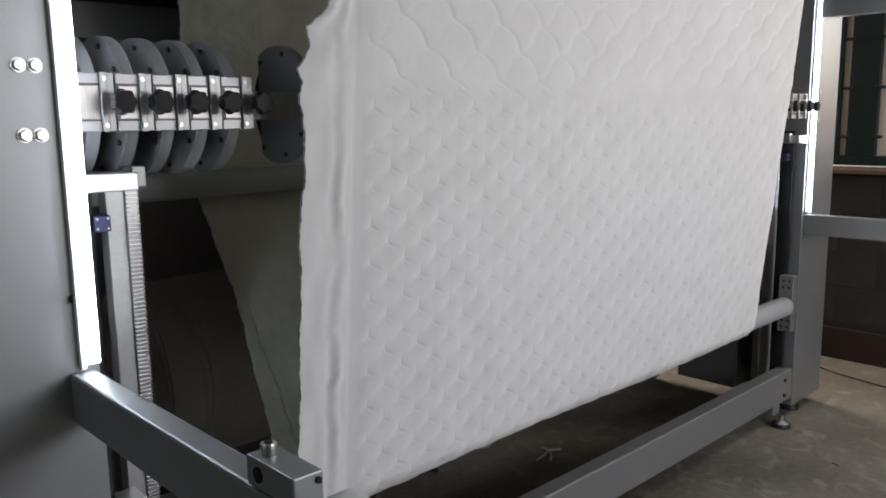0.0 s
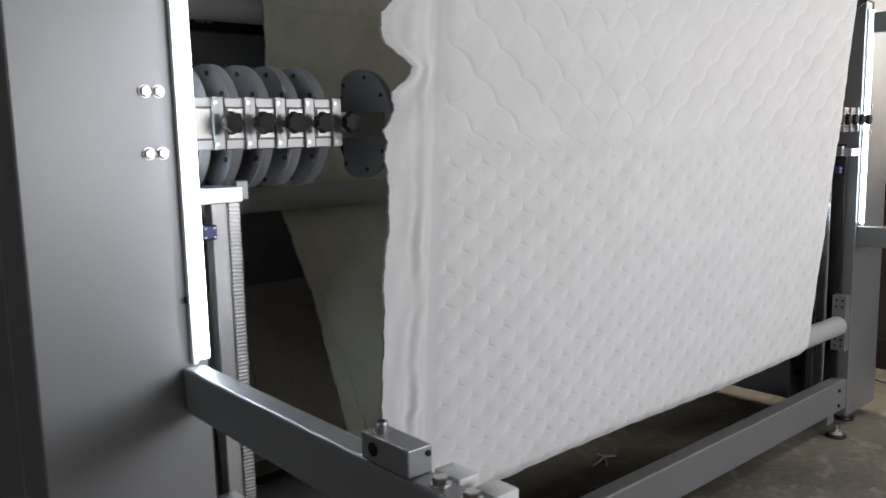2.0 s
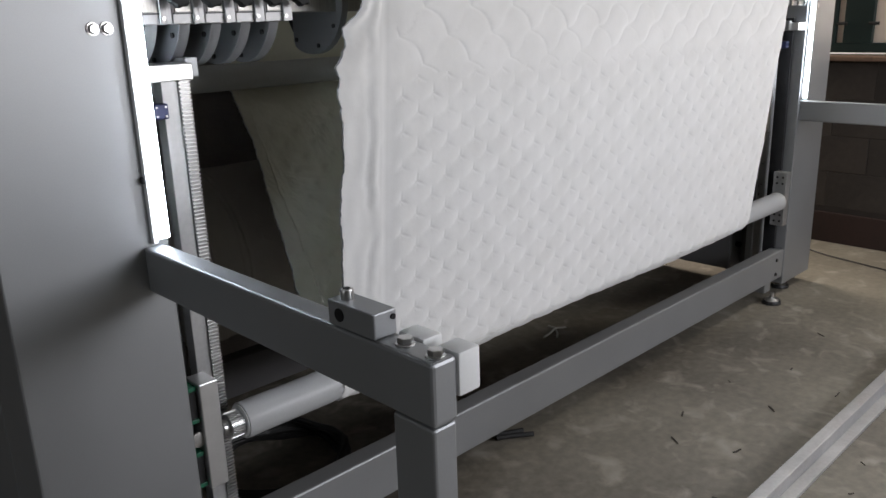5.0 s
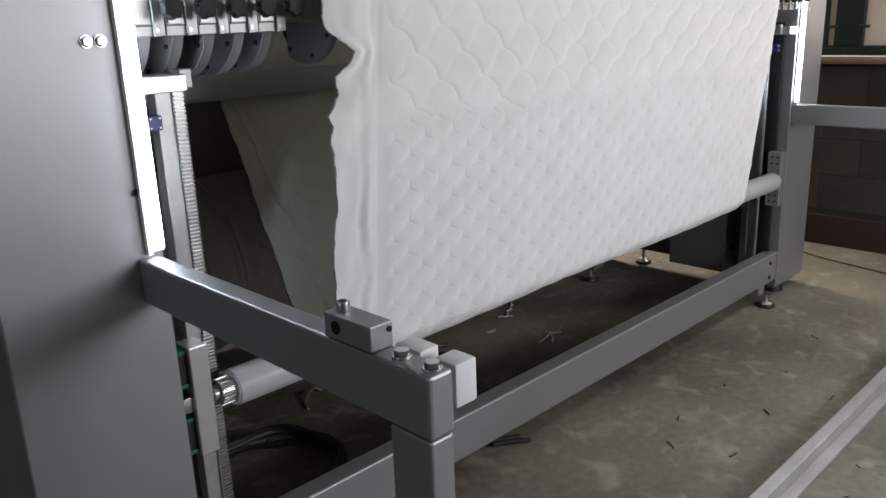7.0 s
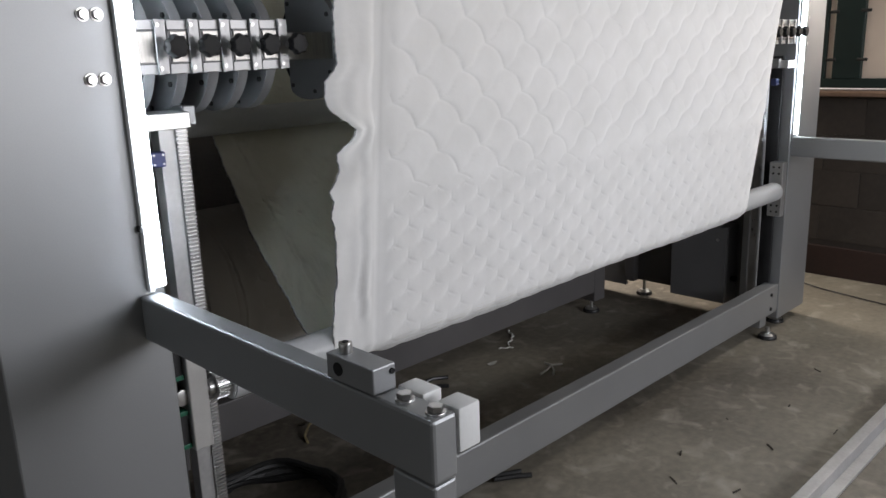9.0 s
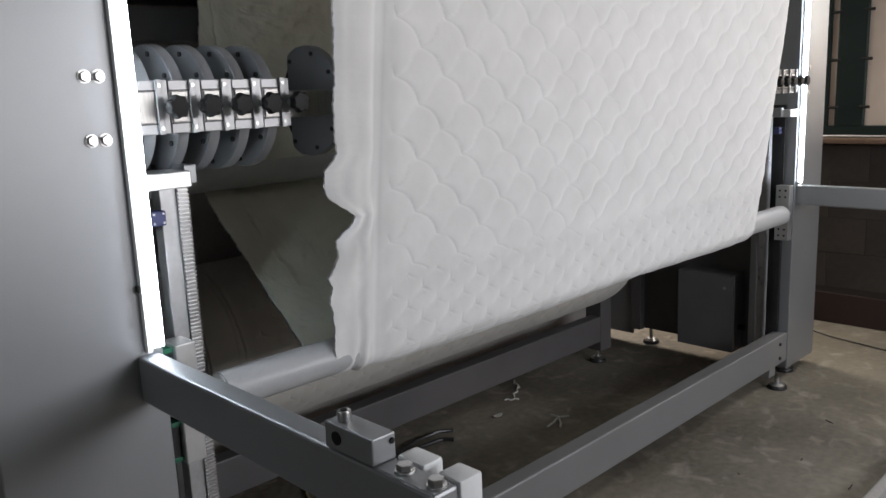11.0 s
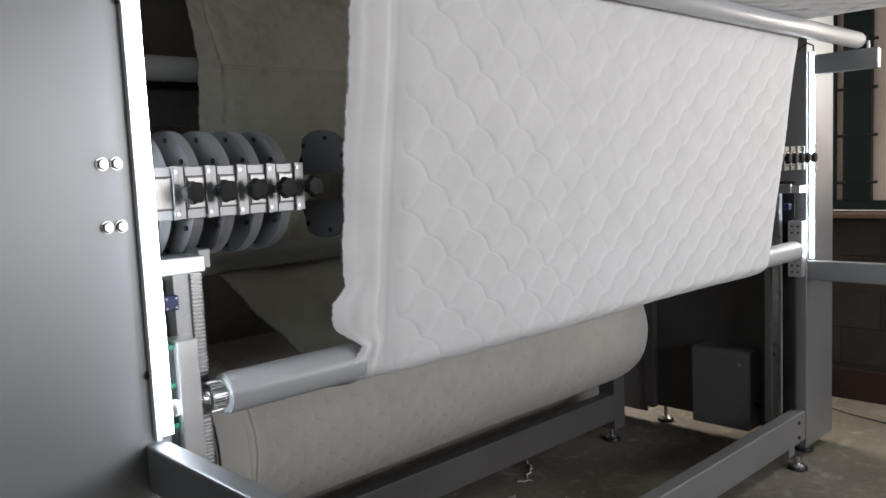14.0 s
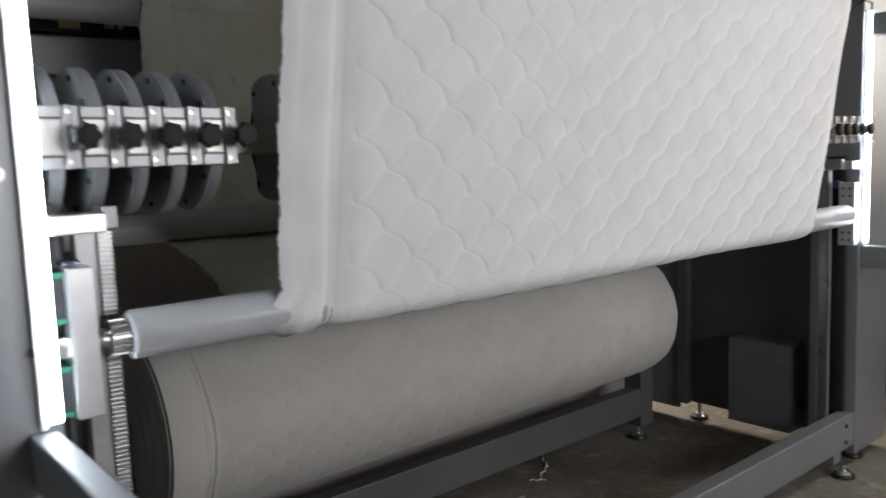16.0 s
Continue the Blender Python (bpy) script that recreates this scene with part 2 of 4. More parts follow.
# ---- mesh helpers ----
def part(name, bm, material, parent=None, label="", smooth=False):
    me = bpy.data.meshes.new(name)
    bmesh.ops.recalc_face_normals(bm, faces=bm.faces[:])
    bm.to_mesh(me)
    bm.free()
    for m in material if isinstance(material, (list, tuple)) else (material,):
        me.materials.append(m)
    if smooth:
        me.shade_smooth()
        me.set_sharp_from_angle(angle=radians(38))
    ob = new(name, me)
    ob.parent = parent
    if label:
        ob["label"] = label
    return ob


def thing(name, label, category, group="", kind="", at=(0, 0, 0)):
    ob = new(name)
    ob.location = at
    ob.empty_display_size = 0.05
    return tagged(ob, label, category, group, kind)


def box(bm, x0, x1, y0, y1, z0, z1, bev=0.003, seg=2):
    m = Matrix.LocRotScale(((x0 + x1) / 2, (y0 + y1) / 2, (z0 + z1) / 2), None, (abs(x1 - x0), abs(y1 - y0), abs(z1 - z0)))
    vs = bmesh.ops.create_cube(bm, size=1, matrix=m)["verts"]
    if bev:
        es = list({e for v in vs for e in v.link_edges})
        bmesh.ops.bevel(bm, geom=es, offset=bev, segments=seg, affect="EDGES", profile=0.5)
    return bm


def B(*a, **k):
    return box(bmesh.new(), *a, **k)


AX = {"x": Matrix.Rotation(radians(90), 4, "Y"), "y": Matrix.Rotation(radians(90), 4, "X"), "z": Matrix.Identity(4)}


def rod(bm, c, axis, r, length, seg=32, r2=None, bev=0.0):
    """A cylinder centred on c along an axis."""
    vs = bmesh.ops.create_cone(bm, cap_ends=True, segments=seg, radius1=r, radius2=r if r2 is None else r2, depth=length,
                               matrix=Matrix.Translation(c) @ AX[axis])["verts"]
    if bev:
        es = [e for e in {e for v in vs for e in v.link_edges} if any(len(f.verts) > 4 for f in e.link_faces)]
        bmesh.ops.bevel(bm, geom=es, offset=bev, segments=2, affect="EDGES", profile=0.5)
    return bm


def R(*a, **k):
    return rod(bmesh.new(), *a, **k)


def tube(pts, r, seg=8):
    """A round cord along points."""
    bm = bmesh.new()
    rings = []
    for i, p in enumerate(pts):
        d = (Vector(pts[min(i + 1, len(pts) - 1)]) - Vector(pts[max(i - 1, 0)])).normalized()
        a = d.orthogonal().normalized() if i == 0 else (rings[-1][1] - d * rings[-1][1].dot(d)).normalized()
        b = d.cross(a)
        rings.append(([bm.verts.new(Vector(p) + (a * math.cos(k * math.tau / seg) + b * math.sin(k * math.tau / seg)) * r) for k in range(seg)], a))
    for (u, _), (v, _) in zip(rings, rings[1:]):
        for k in range(seg):
            bm.faces.new((u[k], u[(k + 1) % seg], v[(k + 1) % seg], v[k]))
    bm.faces.new(rings[0][0])
    bm.faces.new(rings[-1][0])
    return bm


MID = 2.61  # the machine's middle plane


def mx(x, side):
    """x on the first side frame, mirrored for the second."""
    return x if side == 0 else 2 * MID - x


def mbox(bm, side, x0, x1, *rest, **k):
    a, b = sorted((mx(x0, side), mx(x1, side)))
    return box(bm, a, b, *rest, **k)


def MB(side, *a, **k):
    return mbox(bmesh.new(), side, *a, **k)


# ---- the hall ----
def hall():
    f = part("floor", B(-3.2, 5.35, -3.2, 7.0, -0.12, 0, bev=0), CONCRETE)
    tagged(f, "worn grey-brown concrete floor with pale scuffs", "floor", kind="structure")
    c = part("ceiling", B(-3.2, 5.35, -3.2, 7.0, 3.9, 4.05, bev=0), CEILING)
    tagged(c, "high dull plastered ceiling of the workshop", "ceiling", kind="structure")
    # the gap in the west wall is added for the fill lamp
    ww = bmesh.new()
    box(ww, -3.2, -3.0, -3.0, 0.8, 0, 3.9, bev=0)
    box(ww, -3.2, -3.0, 2.2, 7.0, 0, 3.9, bev=0)
    box(ww, -3.2, -3.0, 0.8, 2.2, 0, 0.9, bev=0)
    box(ww, -3.2, -3.0, 0.8, 2.2, 2.1, 3.9, bev=0)
    tagged(part("wall_west", ww, WALLP), "grey plastered wall with an unseen opening added for a fill lamp", "wall", kind="structure")
    tagged(part("wall_north", B(-3.2, 5.35, 6.8, 7.0, 0, 3.9, bev=0), WALLP), "plain grey plastered wall", "wall", kind="structure")
    s = bmesh.new()
    box(s, -3.2, 1.6, -1.5, -1.3, 0, 3.9, bev=0)
    box(s, 4.4, 5.35, -1.5, -1.3, 0, 3.9, bev=0)
    box(s, 1.6, 4.4, -1.5, -1.3, 1.88, 3.9, bev=0)
    box(s, 1.6, 4.4, -1.5, -1.3, 0, 1.17, bev=0)
    tagged(part("wall_south", s, WALLP), "grey wall with a wide opening to daylight", "wall", kind="structure")
    # east wall with two windows
    e = bmesh.new()
    x0, x1 = 5.12, 5.35
    box(e, x0, x1, -3.0, 6.8, 0, 1.03, bev=0)
    box(e, x0, x1, -3.0, 6.8, 2.5, 3.9, bev=0)
    box(e, x0, x1, -3.0, 0.95, 1.03, 2.5, bev=0)
    box(e, x0, x1, 2.28, 3.2, 1.03, 2.5, bev=0)
    box(e, x0, x1, 4.6, 6.8, 1.03, 2.5, bev=0)
    tagged(part("wall_east", e, BROWN), "dark brown painted wall with window openings", "wall", kind="structure")
    # painted block courses below the windows
    cut = B(-0.004, 0.004, -0.1988, 0.1988, -0.0988, 0.0988, bev=0.002, seg=1)
    me = bpy.data.meshes.new("block")
    cut.to_mesh(me)
    cut.free()
    me.materials.append(BROWN)
    wall = bpy.data.objects["wall_east"]
    for row in range(4):
        for k in range(9):
            ob = new("block", me)
            ob.parent = wall
            ob.location = (5.119 + 0.0006 * math.sin(row * 5 + k * 3), 0.3 + 0.4 * k + 0.2 * (row % 2), 0.3 + 0.2 * row)
    tagged(part("baseboard", B(5.095, 5.118, -3.0, 6.8, 0, 0.17), REDBASE), "dark oxblood painted wall base", "baseboard", kind="structure")
    for k, (a, b) in enumerate(((0.95, 2.28), (3.2, 4.6))):
        w = thing("window_%d" % (k + 1), "dark green framed window with milky film panes", "window", kind="structure")
        if k == 0:
            fr = bmesh.new()
            box(fr, 5.13, 5.2, a, b, 1.05, 1.1)
            box(fr, 5.13, 5.2, a, b, 2.44, 2.5)
            for y in (a, 1.955, b - 0.14):
                box(fr, 5.128, 5.2, y, y + (0.145 if y == 1.955 else 0.05 if y == a else 0.14), 1.1, 2.44)
            part("window_frame", fr, GREENFR, w)
            for y0, y1 in ((a + 0.05, 1.955), (2.1, b - 0.14)):
                part("pane", B(5.16, 5.172, y0 - 0.01, y1 + 0.01, 1.09, 2.45, bev=0), FILM, w, "milky film-covered pane")
            hg = bmesh.new()
            for z in (1.2, 1.45, 1.7, 1.95, 2.2):
                for y in (1.948, 2.107):
                    rod(hg, (5.122, y, z), "y", 0.008, 0.05, 10)
            part("latch", hg, RUBBER, w)
        else:
            fr = bmesh.new()
            for z in (1.03, 2.45):
                box(fr, 5.15, 5.2, a, b, z, z + 0.05)
            for y in (a, (a + b) / 2 - 0.025, b - 0.05):
                box(fr, 5.15, 5.2, y, y + 0.05, 1.08, 2.45)
            part("window_frame", fr, GREENFR, w)
    tagged(part("backdrop", B(5.9, 5.92, 0.2, 3.2, 0.5, 3.2, bev=0), glow("overcast_daylight", (1.0, 0.93, 0.88), 0.26)), "pale overcast daylight outside the window", "daylight", kind="structure")
    tagged(part("window_sill", B(5.03, 5.16, 0.9, 2.35, 1.01, 1.036, bev=0.006), SILL), "worn brown timber window sill", "window sill", kind="structure")


hall()


# ---- side frames ----
def hexbolt(parent, c, axis, r=0.0095, h=0.008, sign=-1, name="bolt"):
    bm = bmesh.new()
    off = Vector({"x": (1, 0, 0), "y": (0, 1, 0), "z": (0, 0, 1)}[axis]) * sign
    rod(bm, Vector(c) + off * 0.001, axis, r * 1.25, 0.003, 24, bev=0.0006)
    rod(bm, Vector(c) + off * (0.0025 + h / 2), axis, r, h, 6, bev=0.0012)
    return part(name, bm, STEEL, parent)


def foot(parent, x, y, top=0.09):
    f = bmesh.new()
    rod(f, (x, y, 0.008), "z", 0.043, 0.016, 28, r2=0.039, bev=0.003)
    p = part("levelling_foot", f, DARKSTEEL, parent, "dark glossy levelling foot", smooth=True)
    s = bmesh.new()
    rod(s, (x, y, 0.021), "z", 0.032, 0.01, 24, r2=0.022)
    rod(s, (x, y, (0.024 + top) / 2), "z", 0.009, top - 0.022, 14)
    part("stud", s, STEEL, p, smooth=True)


def side_frame(side):
    t = thing("side_frame", "tall silver-grey painted steel side frame with an LED strip", "machine frame", group="machine side frames")
    # front column and rear side box
    part("front_panel", MB(side, 0.845, 1.147, 1.876, 2.04, 0.05, 2.25, bev=0.004), PAINT, t)
    # only the second frame's panel is painted darker, for its shaded inner face
    part("side_panel", MB(side, 1.045 if side else 0.845, 1.07, 2.044, 2.72, 0.08, 2.25, bev=0.004), PAINT_SHADED if side else PAINT, t, "dark shaded steel side panel")
    part("rear_post", MB(side, 1.074, 1.12, 2.665, 2.72, 0.08, 2.25, bev=0.003), PAINT_SHADED, t)
    part("guide_post", MB(side, 1.15, 1.205, 2.01, 2.04, 0.15, 1.22, bev=0.003), PAINT, t)
    # a dark plate on the face gives the shade of the rail's recess
    part("rail_channel", MB(side, 1.149, 1.168, 1.92, 1.995, 0.16, 1.25, bev=0.002), DARKSTEEL, t, "dark plate for the rail channel, recess shade in its colour")
    # LED strip housing and diffuser
    part("led_housing", MB(side, 1.1225, 1.137, 1.866, 1.8755, 0.908, 1.80, bev=0.001), ALU, t)
    # taller on the second frame, added height to keep LED glow off its panel
    part("led_lip", MB(side, 1.1115, 1.1212, 1.8535 if side else 1.8625, 1.8755, 0.904, 1.80, bev=0.0008), WHITEPL, t)
    part("led_diffuser", MB(side, 1.1222, 1.141, 1.852, 1.8655, 0.914, 1.795, bev=0.003), LED, t, "glowing white LED strip")
    for z in (1.02, 1.68):
        part("clip", MB(side, 1.1065, 1.1108, 1.862, 1.8755, z, z + 0.012, bev=0.001), RUBBER, t)
    part("led_cable", tube([(mx(1.125, side), 1.858, 1.79), (mx(1.13, side), 1.856, 1.825), (mx(1.16, side), 1.87, 1.835), (mx(1.19, side), 1.9, 1.80)], 0.004, 8), CORD, t, "thin black cable", smooth=True)
    # arms and post
    part("arm", MB(side, 1.095, 1.137, 1.085, 1.875, 0.812, 0.899, bev=0.005), PAINT, t)
    part("upper_arm", MB(side, 1.095, 1.137, 1.60, 1.875, 1.702, 1.785, bev=0.005), PAINT, t)
    part("post", MB(side, 1.096, 1.136, 1.087, 1.165, 0.0, 0.81, bev=0.004), PAINT, t)
    for z in (1.298, 1.407):
        for x in (1.061, 1.085):
            hexbolt(t, (mx(x, side), 1.876, z), "y")
    for y in (1.102, 1.158):
        hexbolt(t, (mx(1.117, side), y, 0.899), "z", sign=1, r=0.0105)
    part("leg", MB(side, 1.252, 1.312, 1.885, 1.935, 0.045, 0.087, bev=0.003), PAINT, t)
    foot(t, mx(1.285, side), 1.86, 0.05)
    foot(t, mx(1.04, side), 1.93)
    foot(t, mx(1.05, side), 2.64)
    # shaft clamp block
    c = part("clamp_block", MB(side, 1.0955, 1.134, 1.193, 1.292, 0.9, 0.936, bev=0.002), PAINT, t)
    # no hole is cut: a black disc gives the bore's inner shade
    part("bore", R((mx(1.0955, side), 1.266, 0.918), "x", 0.0095, 0.003, 24), BLACK, c)
    s = bmesh.new()
    rod(s, (mx(1.113, side), 1.27, 0.943), "z", 0.0095, 0.015, 24, bev=0.001)
    part("cap_screw", s, STEEL, c, smooth=True)
    # black hexagon for the shaded socket
    part("screw_socket", R((mx(1.113, side), 1.27, 0.9512), "z", 0.005, 0.001, 6), BLACK, c)
    part("grub_screw", R((mx(1.127, side), 1.192, 0.926), "y", 0.004, 0.003, 12), BLACK, c)
    # nylon guide blocks
    for y0, y1, x1 in ((1.082, 1.122, 1.176), (1.146, 1.196, 1.172)):
        part("guide_block", MB(side, 1.1375, x1, y0, y1, 0.842, 0.902, bev=0.0035, seg=2), WHITEPL, t, "white nylon guide block", smooth=True)
    # rack with teeth
    rk = bmesh.new()
    prof = [(1.975, 0.12), (1.975, 1.2)]
    z = 1.196
    while z > 0.126:
        prof += [(1.945, z), (1.945, z - 0.0036), (1.9515, z - 0.0044), (1.9515, z - 0.0074)]
        z -= 0.00785
    top = bmesh.ops.extrude_face_region(rk, geom=[rk.faces.new([rk.verts.new((mx(1.242, side), y, z)) for y, z in prof])])["geom"]
    bmesh.ops.translate(rk, vec=(0.022 if side == 0 else -0.022, 0, 0), verts=[v for v in top if isinstance(v, bmesh.types.BMVert)])
    part("gear_rack", rk, RACK, t, "bright toothed steel rack")
    part("rack_bar", MB(side, 1.208, 1.242, 1.956, 1.99, 0.1, 1.2, bev=0.002), GALV, t)
    part("rack_cap", MB(side, 1.149, 1.236, 1.872, 1.965, 1.2, 1.231, bev=0.002), ALU, t, "machined aluminium end cap")
    part("rack_cap_end", MB(side, 1.237, 1.262, 1.9, 1.975, 1.203, 1.24, bev=0.002), PAINT, t)
    sw = part("limit_switch", MB(side, 1.175, 1.206, 1.93, 1.955, 1.125, 1.155, bev=0.003), BLUEPL, t, "navy blue limit switch")
    for dx in (0.006, 0.025):
        for dz in (0.006, 0.024):
            part("screw", R((mx(1.175 + dx, side), 1.929, 1.125 + dz), "y", 0.0022, 0.002, 10), STEEL, sw)
    return t


side_frame(0)
side_frame(1)


def cross_members():
    t = thing("front_bar", "silver-grey rectangular steel bar joining the frames", "steel bar")
    part("beam", B(1.148, 4.073, 1.88, 1.94, 0.088, 0.222, bev=0.005), PAINT, t)
    for side in (0, 1):
        for z in (0.118, 0.185):
            part("bolt", R((mx(1.225, side), 1.876, z), "y", 0.008, 0.006, 6), DARKSTEEL, t)
    fb = bmesh.new()
    # a rectangular tube with a thin foot flange towards the open side
    box(fb, 1.14, 4.08, 1.181, 1.218, 0.0, 0.052, bev=0.003)
    box(fb, 1.14, 4.08, 1.146, 1.181, 0.0, 0.012, bev=0.002)
    g = part("floor_bar", fb, GALV)
    tagged(g, "pale galvanised flanged steel bar lying on the floor", "steel bar")
    t = thing("top_roller", "smooth grey guide roller under overhead fabric", "roller", at=(0, 0, 0))
    part("drum", R((MID, 1.68, 1.822), "x", 0.0325, 2.97, 48, bev=0.003), ROLLER, t, smooth=True)
    for side in (0, 1):
        part("shaft_end", R((mx(1.09, side), 1.68, 1.822), "x", 0.012, 0.03, 20), STEEL, t, smooth=True)
        part("bearing", MB(side, 1.098, 1.1, 1.655, 1.705, 1.786, 1.85, bev=0.0), BLACK, t)
        part("bearing_screw", R((mx(1.12, side), 1.64, 1.8), "z", 0.006, 0.03, 12), STEEL, t)
    for y, z, r in ((2.35, 1.165, 0.034), (2.455, 1.66, 0.032)):
        o = thing("rear_roller", "dull grey guide roller behind the slitting discs", "roller", group="rear guide rollers")
        part("drum", R((MID, y, z), "x", r, 2.86, 40), ROLLER, o, smooth=True)
        for side in (0, 1):
            part("shaft_end", R((mx(1.165, side), y, z), "x", 0.014, 0.03, 20), STEEL, o, smooth=True)
    b = part("tension_bar", R((MID, 2.45, 1.918), "x", 0.011, 2.98, 20), ROLLER, smooth=True)
    tagged(b, "thin pale steel bar across the rising cloth", "steel bar")
    t = thing("rear_stand", "low dark steel stand under the fabric roll", "steel stand")
    # beam and legs use the darkened paint for the shade under the roll
    part("beam", B(1.38, 3.70, 2.64, 2.70, 0.12, 0.25, bev=0.004), PAINT_SHADED, t)
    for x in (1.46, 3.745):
        part("leg", B(x - 0.045, x + 0.045, 2.64, 2.73, 0.07, 0.62, bev=0.004), PAINT_SHADED, t)
        foot(t, x, 2.69)
    t = thing("rear_cover", "dark grey sheet-metal cover at the machine's back", "machine cover")
    part("panel", B(1.08, 4.14, 2.93, 2.95, 0.09, 2.3, bev=0.002), COVER, t)
    for x in (1.08, 4.122):
        part("return_panel", B(x, x + 0.018, 2.724, 2.928, 0.045, 2.3, bev=0.002), BOXPAINT, t, "narrow grey return panel")
    part("ledge", B(1.08, 4.14, 2.62, 2.70, 1.53, 1.62, bev=0.003), PAINT, t)
    bar = part("mounting_bar", B(1.08, 4.14, 2.645, 2.69, 1.632, 1.70, bev=0.003), DARKSTEEL, t)
    part("nameplate", B(1.40, 1.45, 2.6405, 2.6445, 1.643, 1.668, bev=0.001), BRASS, bar, "small brass nameplate")
    for x in (1.512, 1.525, 1.545):
        part("fitting", R((x, 2.64, 1.655), "y", 0.006, 0.014, 12), STEEL, bar)
    t = thing("switch_cabinet", "grey sheet-steel switch cabinet low inside the frame", "electrical cabinet")
    part("body", B(4.035, 4.146, 2.118, 2.405, 0.085, 0.462, bev=0.004), BOXPAINT, t)
    part("door", B(4.02, 4.034, 2.12, 2.403, 0.087, 0.46, bev=0.003), BOXPAINT, t)
    part("lock", R((4.018, 2.16, 0.40), "x", 0.008, 0.006, 16), STEEL, t)
    part("cable_gland", R((4.09, 2.112, 0.2), "y", 0.014, 0.03, 16), BLACK, t)


cross_members()


# ---- slitting heads ----
def half_disc(bm, x, r, cy, cz, w):
    """A guard disc with a raised rim, across the machine's width."""
    rod(bm, (x, cy, cz), "x", r, w * 0.45, 56, bev=0.001)
    vs = bmesh.ops.create_cone(bm, cap_ends=False, segments=56, radius1=r, radius2=r, depth=w, matrix=Matrix.Translation((x + w * 0.5, cy, cz)) @ AX["x"])["verts"]
    vi = bmesh.ops.create_cone(bm, cap_ends=False, segments=56, radius1=r * 0.93, radius2=r * 0.93, depth=w, matrix=Matrix.Translation((x + w * 0.5, cy, cz)) @ AX["x"])["verts"]
    for end in (-1, 1):
        ring = lambda q: sorted((v for v in q if (v.co.x - x - w * 0.5) * end > 0), key=lambda v: math.atan2(v.co.y - cy, v.co.z - cz))
        a, b = ring(vs), ring(vi)
        for i in range(len(a)):
            j = (i + 1) % len(a)
            bm.faces.new((a[i], a[j], b[j], b[i]))
    return bm


def slitting_unit(with_disc=True):
    """Built at the origin: its knob axis at x = 0."""
    t = thing("slitting_unit", "grey guard disc with a clamped bracket and star knob", "slitting head", group="slitting heads")
    CY, CZ, D = 0.172, -0.005, -0.014
    if with_disc:
        part("guard_disc", half_disc(bmesh.new(), D - 0.022, 0.127, CY, CZ, 0.018), DISC, t, smooth=True)
        part("blade", R((D - 0.004, CY, CZ), "x", 0.112, 0.002, 48), DARKSTEEL, t)
        for a in (35, 75, 140, 215, 270, 325):
            y, z = CY - 0.111 * math.cos(radians(a)), CZ + 0.111 * math.sin(radians(a))
            part("screw", R((D - 0.0285, y, z), "x", 0.0052, 0.004, 12), DARKSTEEL, t)
    E = -0.011
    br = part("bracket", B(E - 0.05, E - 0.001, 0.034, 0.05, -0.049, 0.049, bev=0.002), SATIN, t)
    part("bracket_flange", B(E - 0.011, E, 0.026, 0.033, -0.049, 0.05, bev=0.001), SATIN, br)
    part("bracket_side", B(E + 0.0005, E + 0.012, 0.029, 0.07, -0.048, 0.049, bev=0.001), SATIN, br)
    for z in (-0.031, 0.0285):
        part("plate_rim", B(E - 0.048, E - 0.0115, 0.03, 0.0335, z, z + 0.003, bev=0), DARKSTEEL, br)
    part("face_plate", B(E - 0.046, E - 0.014, 0.030, 0.0335, -0.0275, 0.028, bev=0.001), BRUSHED, br, "brushed steel face plate")
    for z in (-0.038, 0.039):
        part("screw", R((E - 0.0055, 0.0255, z), "y", 0.0036, 0.003, 12), RACK, br)
    k = bmesh.new()
    n = 56
    prof = ((0.018, 0.0), (0.0205, -0.003), (0.0205, -0.013), (0.017, -0.018), (0.006, -0.0195))
    rings = []
    for r, y in prof:
        rings.append([k.verts.new((math.cos(i * math.tau / n) * r * (1 + 0.075 * math.cos(7 * i * math.tau / n)), y, math.sin(i * math.tau / n) * r * (1 + 0.075 * math.cos(7 * i * math.tau / n)))) for i in range(n)])
    for u, v in zip(rings, rings[1:]):
        for i in range(n):
            k.faces.new((u[i], u[(i + 1) % n], v[(i + 1) % n], v[i]))
    k.faces.new(rings[-1])
    k.faces.new(rings[0])
    kb = part("star_knob", k, BLACK, t, "black plastic star knob", smooth=True)
    part("stem", R((0, 0.014, 0), "y", 0.007, 0.028, 16), STEEL, kb)
    return t


